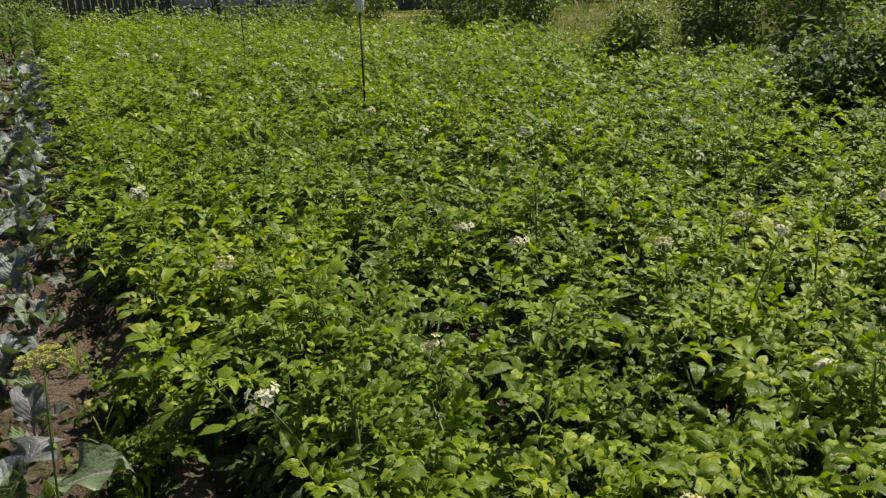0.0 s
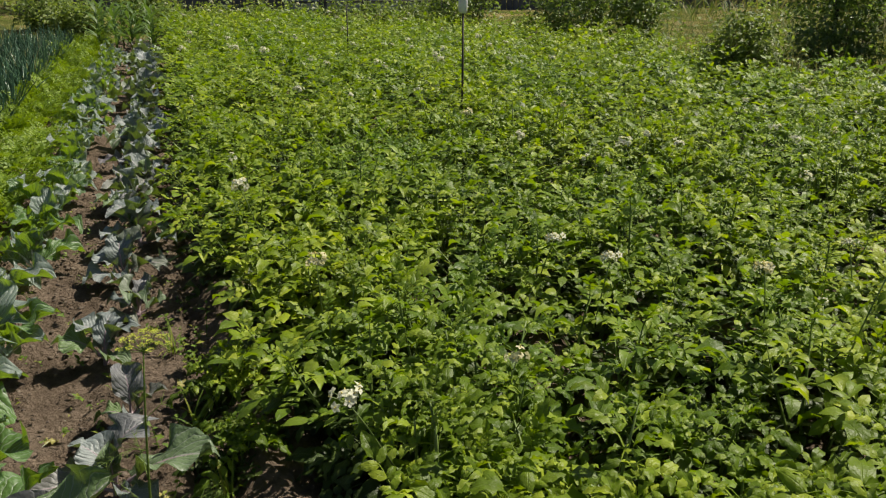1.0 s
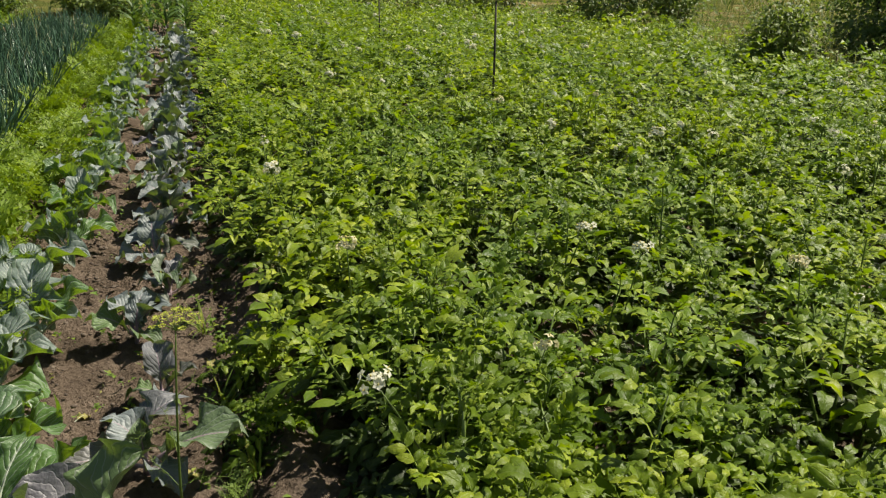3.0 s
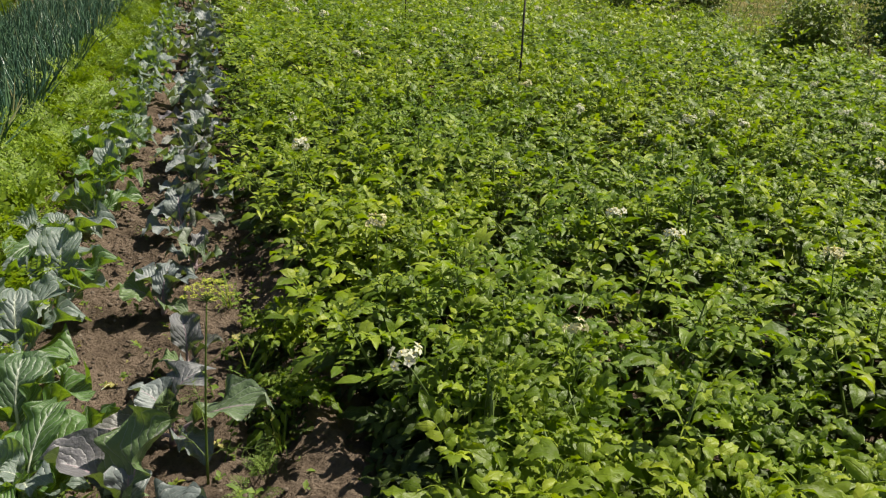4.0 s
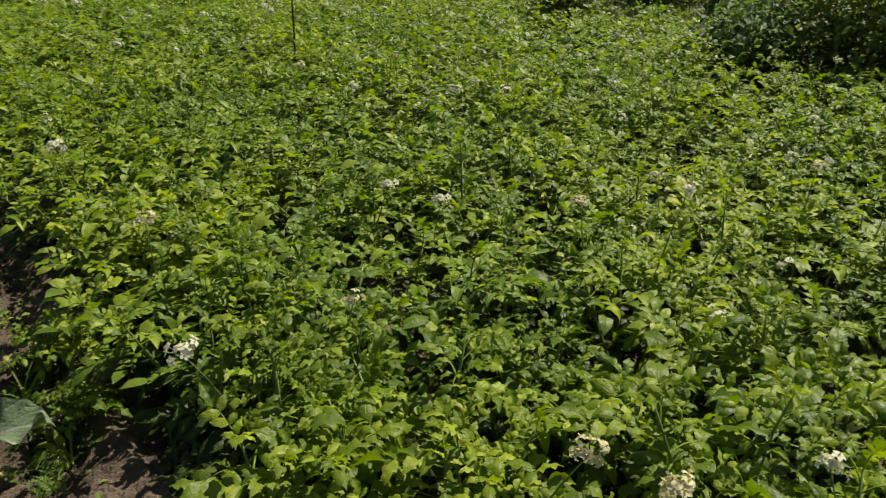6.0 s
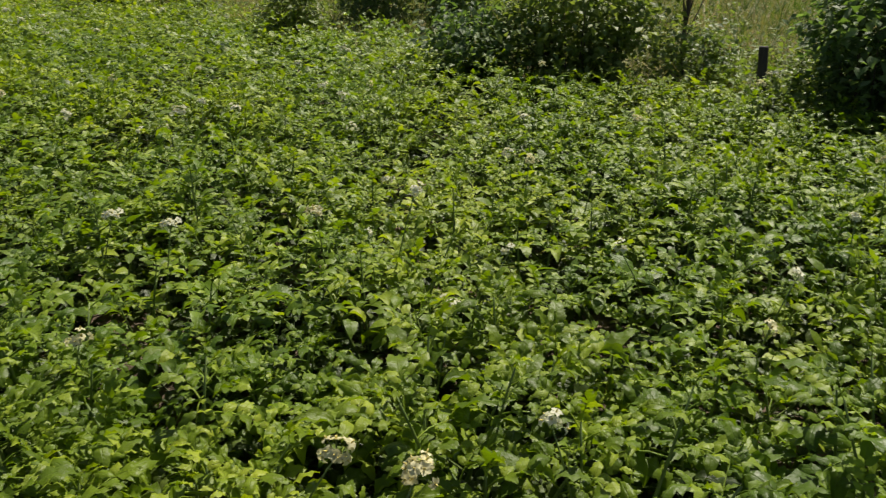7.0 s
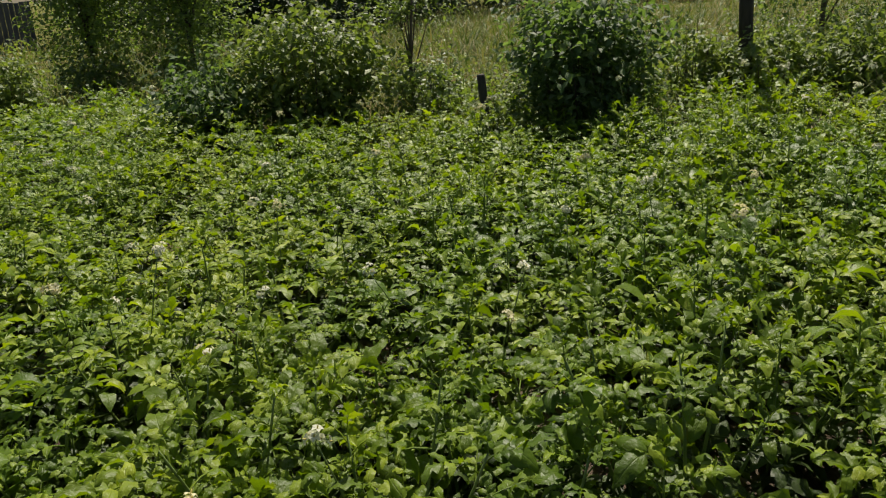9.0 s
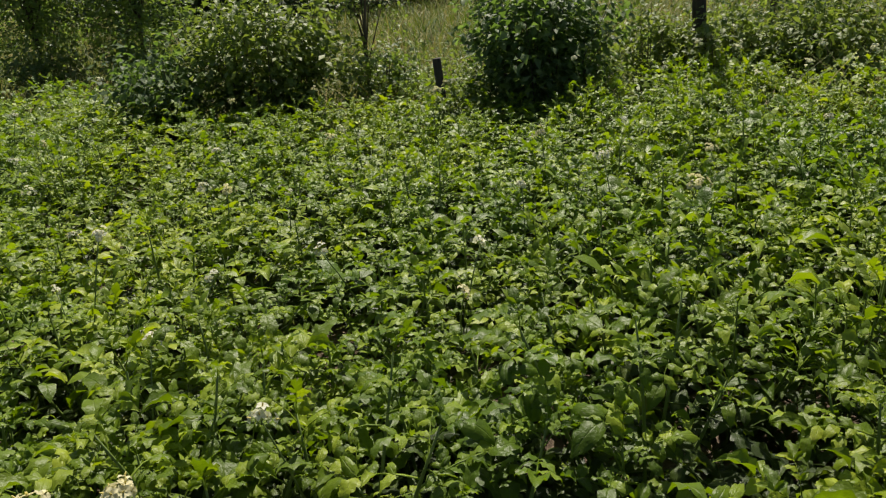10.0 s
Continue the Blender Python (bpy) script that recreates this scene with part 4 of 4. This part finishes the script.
FALLEN = [cabbage_leaf(cr, False).mesh("yellowed_leaf", YELLOWED, PALE_RIB) for k in range(3)]
for k, (u, v, s) in enumerate(((2.74, -0.53, 0.22), (2.55, -0.53, 0.2), (3.03, -0.03, 0.25), (2.22, -0.14, 0.3), (1.92, -0.18, 0.22), (2.43, -0.36, 0.2), (2.91, -0.47, 0.35))):
    fallen_leaf(u, v, s, k)


# ---- sticks, posts ----
def stick_with_tag(at, top, tag=True):
    root = thing("marker_stick", Matrix.Translation(at), "thin dark stick standing among the potatoes" + (" with a white plastic tag" if tag else ""), "stick", "marker sticks")
    part("shaft", tube([(0, 0, -0.1), (0.006, 0, top * 0.5), (0, 0.006, top)], [0.012, 0.0105, 0.009], 7).mesh("shaft", OLD_WOOD), root)
    if tag:
        g = Geo()
        g.join(tube([(0, 0, top - 0.02), (0, 0, top), (0, 0, top + 0.12), (0, 0, top + 0.17), (0, 0, top + 0.175)], [0.03, 0.04, 0.042, 0.03, 0.012], 12), Matrix())
        part("tag", g.mesh("tag", TAG), root, None, "white plastic cup on the tip")


stick_with_tag((-1.015, 7.223, 0), 1.22)
stick_with_tag(P(11.6, 2.6), 1.0, False)


def post(at, h, radius, label, lean=(0.0, 0.0)):
    root = thing("wooden_post", Matrix.Translation(at), label, "post")
    n = 10
    g = tube([(0, 0, -0.2), (lean[0] * 0.3, lean[1] * 0.3, h * 0.33), (lean[0] * 0.7, lean[1] * 0.7, h * 0.7), (*(q * 0.99 for q in lean), h - 0.01), (*lean, h)], [radius * 1.06, radius, radius * 0.97, radius * 0.95, radius * 0.85], n)
    g.v[0] += 0.04 * radius * np.sin(np.arange(len(g.v[0]))[:, None] * 2.7)
    part("shaft", g.mesh("post", OLD_WOOD), root)


post((5.24, 5.38, 0), 0.83, 0.042, "short weathered wooden post stub at the bed's edge", (-0.06, 0.045))
post((8.38, 4.62, 0), 4.4, 0.075, "tall dark wooden pole behind the bushes", (-0.26, 0.19))


# ---- bushes and trees ----
def bush(name, at, width, h, leaves, leaf, mat, label, category, stems=9, low=0.25, clump=0.16, seed=1, depth=None, trunk=False, bare=0.3, fill=260):
    """Stems that fan out from the base, clothed with leaves in clumps of uneven reach."""
    r = np.random.default_rng(seed)
    root = thing(name, Matrix.Translation(at), label, category, category + " row")
    depth = width if depth is None else depth
    spots = []
    if trunk:
        top = h * 0.42
        part("trunk", tube([(0, 0, -0.1), (0.03, 0.02, top * 0.5), (0, 0, top), (0.05, -0.03, h * 0.8)], [0.016 * h, 0.013 * h, 0.011 * h, 0.004 * h], 8).mesh("trunk", BARK), root)
    for k in range(stems):
        az = k * 2.4 + r.uniform(-0.4, 0.4)
        reach = 0.5 * math.sqrt((k + 0.5) / stems) * r.uniform(0.75, 1.1)
        end = Vector((width * reach * math.cos(az), depth * reach * math.sin(az), h * (1.02 - 1.1 * reach * reach) * r.uniform(0.78, 1.06)))
        foot = Vector((0, 0, h * r.uniform(0.3, 0.58))) if trunk else Vector((0.12 * width * math.cos(az), 0.12 * depth * math.sin(az), -0.03))
        mid = foot.lerp(end, 0.5) + Vector((0, 0, 0.1 * h))
        pts = [foot, foot.lerp(mid, 0.55), mid, mid.lerp(end, 0.55), end]
        base = 0.009 if not trunk else 0.0045 * h
        twig = tube(pts, [base, base * 0.85, base * 0.65, base * 0.45, base * 0.2], 5, False)
        part("branch", twig.mesh("branch", BARK), root)
        for t in np.linspace(bare, 1.0, 9):
            j = min(3.999, t * 4)
            p = pts[int(j)].lerp(pts[int(j) + 1], j - int(j))
            if p.z > low * h * 0.5:
                spots.append((p, 0.6 + 0.6 * t))
                tw = p + Vector(r.normal(0, 0.13, 3)) * (0.5 + 0.5 * width)
                if tw.z > low * h * 0.4:
                    spots.append((tw, 0.7))
    if fill:
        for k in range(int(fill)):
            q = Vector(r.normal(0, 1, 3)).normalized() * r.uniform(0.35, 1.0) ** 0.5
            rough = 0.86 + 0.3 * noise.noise(q * 2.2 + Vector((seed * 3.1, 0, 0)))
            base = low * h
            p = Vector((q.x * 0.5 * width * rough, q.y * 0.5 * depth * rough, base + (h - base) * (0.5 + 0.5 * q.z * rough)))
            spots.append((p, 0.75))
    kinds = [blade(leaf, leaf * w, 2, 2, f, d, 0, 0.42) for w, f, d in ((0.62, 0.3, 0.7), (0.75, 0.45, 1.1), (0.55, 0.2, 0.3))]
    g = Geo()
    c = np.array([tuple(p) for p, s in spots])
    sc = np.array([s for p, s in spots])
    for q, kind in enumerate(kinds):
        n = leaves // 3
        pick = r.integers(0, len(c), n)
        at2 = c[pick] + r.normal(0, 1, (n, 3)) * (clump * sc[pick])[:, None] * np.array([1, 1, 0.75])
        keep = at2[:, 2] > 0.04
        at2, n = at2[keep], int(keep.sum())
        out = np.arctan2(at2[:, 1], at2[:, 0])
        g.many(kind, rots(out + r.normal(0, 1.1, n), r.normal(-0.15, 0.45, n), r.normal(0, 0.45, n), at2, r.uniform(0.6, 1.25, n)))
    part("foliage", g.mesh("foliage", mat), root)
    return root


DARK, PALE = "dense dark green berry bush at the bed's edge", "pale green raspberry bush with light leaf tips"
bush("berry_bush", (5.0, 5.1, 0), 0.55, 0.55, 700, 0.07, PALE_BUSH, "low pale green weeds beside the old post", "weed", 9, 0.0, 0.09, 17, None, False, 0.1, 40)
bush("berry_bush", (5.75, 5.75, 0), 0.7, 0.62, 900, 0.07, PALE_BUSH, "low pale green weeds beside the old post", "weed", 9, 0.0, 0.1, 18, None, False, 0.1, 50)
TREE = "small leafy fruit tree with a loose low crown"
bush("berry_bush", (6.15, 5.02, 0), 1.75, 1.6, 6800, 0.095, DARK_BUSH, DARK, "bush", 34, 0.0, 0.12, 1, 1.5, False, 0.12, 150)
bush("berry_bush", (4.4, 7.25, 0), 1.75, 1.45, 6400, 0.095, PALE_BUSH, PALE, "bush", 28, 0.0, 0.115, 2, None, False, 0.12, 130)
bush("berry_bush", (3.4, 7.6, 0), 1.2, 0.95, 2600, 0.09, DARK_BUSH, DARK, "bush", 16, 0.0, 0.1, 3, None, False, 0.12)
bush("fruit_tree", (5.1, 12.5, 0), 1.9, 3.0, 11500, 0.075, TREE_LEAF, TREE, "tree", 24, 0.0, 0.17, 4, None, True, 0.05, 420)
bush("fruit_tree", (3.75, 13.2, 0), 1.9, 3.0, 11500, 0.075, TREE_LEAF, TREE, "tree", 24, 0.0, 0.17, 5, None, True, 0.05, 420)
bush("berry_bush", (2.05, 10.8, 0), 0.9, 1.15, 3200, 0.07, PALE_BUSH, PALE, "bush", 18, 0.0, 0.1, 6, None, False, 0.12)
bush("berry_bush", (4.75, 11.8, 0), 1.3, 0.85, 2000, 0.085, BUSH, "low dark green bush under the fruit trees", "bush", 18, 0.0, 0.12, 51, None, False, 0.1)
bush("berry_bush", (3.65, 12.5, 0), 1.3, 0.85, 2000, 0.085, BUSH, "low dark green bush under the fruit trees", "bush", 18, 0.0, 0.12, 52, None, False, 0.1)
bush("sapling", (5.5, 7.0, 0), 1.0, 2.0, 1000, 0.055, BUSH, "thin sapling with a sparse crown", "tree", 7, 0.5, 0.1, 7, None, True, 0.55, 0)
bush("berry_bush", (5.35, 6.55, 0), 0.8, 0.9, 1700, 0.075, BUSH, "low dark green berry bush in rough grass", "bush", 14, 0.0, 0.12, 8, None, False, 0.12)
bush("berry_bush", (7.2, 5.3, 0), 0.6, 1.0, 1300, 0.085, PALE_BUSH, "thin upright raspberry canes with pale leaves", "bush", 10, 0.0, 0.11, 9, None, False, 0.12)
for k, (x, y, w, h) in enumerate(((6.3, 6.9, 0.9, 0.6), (7.0, 6.6, 1.0, 0.7), (7.9, 6.0, 1.1, 0.8), (8.9, 5.6, 1.2, 0.9), (6.9, 8.6, 1.4, 0.7))):
    bush("tall_weed", (x, y, 0), w, h, 900, 0.07, PALE_BUSH, "loose pale green weeds in the dry meadow grass", "weed", 12, 0.0, 0.12, 30 + k, None, False, 0.1, 40)
bush("berry_bush", (7.9, 5.0, 0), 0.6, 1.15, 1100, 0.08, PALE_BUSH, "thin upright raspberry canes with pale leaves", "bush", 9, 0.0, 0.1, 10, None, False, 0.12)
bush("berry_bush", (8.4, 4.4, 0), 1.5, 1.0, 4500, 0.085, PALE_BUSH, PALE, "bush", 20, 0.0, 0.1, 11, None, False, 0.12)
bush("berry_bush", (9.0, 3.5, 0), 1.5, 1.15, 4200, 0.09, PALE_BUSH, PALE, "bush", 26, 0.0, 0.11, 12, None, False, 0.12)
bush("fruit_tree", (10.2, 4.8, 0), 2.0, 2.8, 5200, 0.07, TREE_LEAF, TREE, "tree", 14, 0.0, 0.13, 13, None, True, 0.2, 420)
bush("berry_bush", (-0.2, 15.6, 0), 1.9, 1.6, 3800, 0.09, BUSH, DARK, "bush", 22, 0.0, 0.13, 14, None, False, 0.1)
bush("berry_bush", (0.95, 15.0, 0), 1.1, 1.4, 2600, 0.09, BUSH, DARK, "bush", 22, 0.0, 0.13, 15, None, False, 0.1)
bush("berry_bush", (-2.6, 17.2, 0), 2.0, 1.5, 3200, 0.09, BUSH, DARK, "bush", 22, 0.0, 0.13, 16, None, False, 0.1)

for k, (u, v, w, h) in enumerate(((18.0, -1.5, 1.1, 0.7), (20.0, -4.2, 1.5, 0.6), (20.5, -2.4, 1.6, 0.9), (22.5, -7.0, 2.0, 0.9), (20.0, -0.3, 1.4, 0.9))):
    bush("berry_bush", P(u, v), w, h, 2200, 0.1, (PALE_BUSH, BUSH)[k % 2], ("leafy pale green bush beyond the onion bed", "dark leafy bush beyond the onion bed")[k % 2], "bush", 14, 0.0, 0.13, 40 + k, None, False, 0.1, 120)


for k in range(7):
    bush("herb_clump", P(19.2 + uni(-0.2, 0.2), 0.3 + 0.95 * k), 1.1, uni(0.5, 0.66), 900, 0.1, PALE_BUSH, "broad-leaved pale green herbs closing the bed's far end", "herb", 10, 0.0, 0.14, 90 + k, None, False, 0.1, 60)


# ---- corn ----
def corn(at, h, seed):
    r = np.random.default_rng(seed)
    root = thing("corn_plant", Matrix.Translation(at), "young corn plant with long arching leaves", "corn", "corn at the end of the rows")
    part("stalk", tube([(0, 0, -0.05), (0.01, 0, h * 0.5), (0, 0.01, h)], [0.014, 0.012, 0.005], 7).mesh("corn_stalk", CORN), root)
    for k in range(9):
        t = 0.15 + 0.85 * k / 8
        leaf = blade(r.uniform(0.45, 0.65), r.uniform(0.05, 0.065), 9, 2, 0.35, r.uniform(1.3, 2.3), 0.03, 0.35, 1.0, r.uniform(0, 6), 0.0, 0.1)
        part("leaf", leaf.mesh("corn_leaf", CORN), root, rot((k % 2) * 3.14 + r.uniform(-0.6, 0.6) + seed, r.uniform(0.8, 1.2), 0, (0, 0, h * t * 0.85)))


for k in range(18):
    corn(P(14.6 + 0.17 * k + uni(-0.1, 0.1), -0.12 - 0.3 * (k % 4) + uni(-0.08, 0.08)), uni(0.65, 0.9), k + 50)


# ---- meadow, far fence, far trees ----
def meadow():
    g = Geo()
    gr = np.random.default_rng(61)
    for L, n in ((0.3, 14000), (0.45, 16000), (0.65, 14000), (0.85, 8000)):
        b = blade(L, 0.014, 3, 1, 0, 1.1, 0, 0.3, 0.6)
        v = 7.1 + 24 * gr.uniform(0, 1, n) ** 1.7
        u = gr.uniform(-5, 14, n)
        keep = np.array([noise.noise(Vector((p * 0.8, q * 0.8, L * 9))) for p, q in zip(u, v)]) > gr.uniform(-0.7, 0.35, n)
        u, v, n = u[keep], v[keep], int(keep.sum())
        at = np.stack([ROW.x * u + SIDE.x * v, ROW.y * u + SIDE.y * v, np.zeros(n)], -1)
        g.many(b, rots(gr.uniform(0, 6.28, n), gr.normal(1.15, 0.28, n), np.zeros(n), at, gr.uniform(0.5, 1.15, n)))
    b = blade(0.8, 0.035, 3, 1, 0, 1.1, 0, 0.3, 0.6)
    n = 12000
    v, u = 13 + 28 * gr.uniform(0, 1, n), gr.uniform(-14, 26, n)
    at = np.stack([ROW.x * u + SIDE.x * v, ROW.y * u + SIDE.y * v, np.zeros(n)], -1)
    g.many(b, rots(gr.uniform(0, 6.28, n), gr.normal(1.1, 0.3, n), np.zeros(n), at, gr.uniform(0.4, 1.1, n)))
    stuff("meadow_grass", g, "tall dry straw-coloured meadow grass", "grass", GRASS)


meadow()


def fence(a, b, h, mat, label, board=0.14):
    a, b = Vector(a), Vector(b)
    n = int((b - a).length / board)
    root = thing("board_fence", Matrix.Translation(a), label, "fence")
    d = (b - a) / n
    bm = bmesh.new()
    bmesh.ops.create_cube(bm, size=1)
    bmesh.ops.scale(bm, vec=(board * 0.9, 0.022, h), verts=bm.verts)
    bmesh.ops.bevel(bm, geom=bm.edges[:], offset=0.004, segments=1, affect="EDGES")
    me = bpy.data.meshes.new("board")
    bm.to_mesh(me)
    bm.free()
    me.materials.append(mat)
    az = math.atan2(d.y, d.x)
    for i in range(n):
        part("board", me, root, Matrix.Translation(d * (i + 0.5) + Vector((0, 0, h / 2 - 0.05 + uni(-0.03, 0.03)))) @ Matrix.Rotation(az, 4, "Z"))
    for z in (0.35, h - 0.35):
        part("rail", tube([Vector((0, 0.03, z)), (b - a) + Vector((0, 0.03, z))], [0.035, 0.035], 4).mesh("rail", mat), root)


def sheet_panels(a, b, h, label, width=1.05):
    """Upright corrugated sheets side by side on a low rail."""
    a, b = Vector(a), Vector(b)
    n = int((b - a).length / width)
    root = thing("sheet_fence", Matrix.Translation(a), label, "fence")
    xs = np.linspace(0, width, 43)
    wave = 0.012 * np.sin(xs / width * 2 * np.pi * 7)
    v = np.array([(x, y + d, z) for d in (0.0, 0.003) for x, y in zip(xs, wave) for z in (0.02, h)])
    i = np.arange(42) * 2
    front = np.stack([i, i + 2, i + 3, i + 1], -1)
    rim = np.stack([i + 1, i + 3, i + 89, i + 87], -1)
    g = Geo()
    g.add(v, np.concatenate([front, front[:, ::-1] + 86, rim]))
    me = g.mesh("sheet", SHEET)
    az = math.atan2((b - a).y, (b - a).x)
    for k in range(n):
        part("sheet", me, root, Matrix.Translation((b - a) * (k / n) + Vector((0, 0, uni(-0.02, 0.02)))) @ Matrix.Rotation(az, 4, "Z"))
    part("rail", tube([Vector((0, 0, 0.3)), (b - a) + Vector((0, 0, 0.3))], [0.03, 0.03], 4).mesh("rail", OLD_WOOD), root)


sheet_panels((-9.0, 23.7, 0), (-4.3, 25.8, 0), 1.75, "plain grey corrugated sheet fence beyond the potatoes")
post((0.27, 15.9, 0), 2.6, 0.06, "dark wooden pole among the bushes at the bed's far end")
fence((-16, 21.0, 0), (6.6, 31.0, 0), 1.7, FENCE_WOOD, "dark grey weathered board fence at the garden's far end", 0.2)
for k, (x, y, w, h) in enumerate(((4, 33, 4, 3.5), (9.5, 33, 4, 3.5), (12.5, 22.5, 4, 3.5), (17, 26, 5, 4), (24, 31, 6, 4.5), (32, 34, 7, 5), (40, 31, 7, 5), (48, 25, 7, 5), (53, 15, 7, 5), (-9, 27, 5, 4), (-16, 24, 5, 4), (-3, 30, 5, 4.5), (20.5, 28.5, 5, 3.5), (28, 33, 6, 4), (36, 33, 6, 4), (44, 28, 6, 4), (51, 20, 6, 4), (10, 23.5, 4, 3), (30, 40, 7, 4), (38, 40, 7, 4.5), (46, 33, 7, 4.5), (22, 38, 6, 4), (14, 36, 6, 4))):
    bush("far_tree", (x, y, 0), w * 1.35, h, 2100, 0.3, FAR_TREE, "dark leafy tree in the distance beyond the meadow", "tree", 26, 0.0, 0.32, 70 + k, None, False, 0.0, 220)
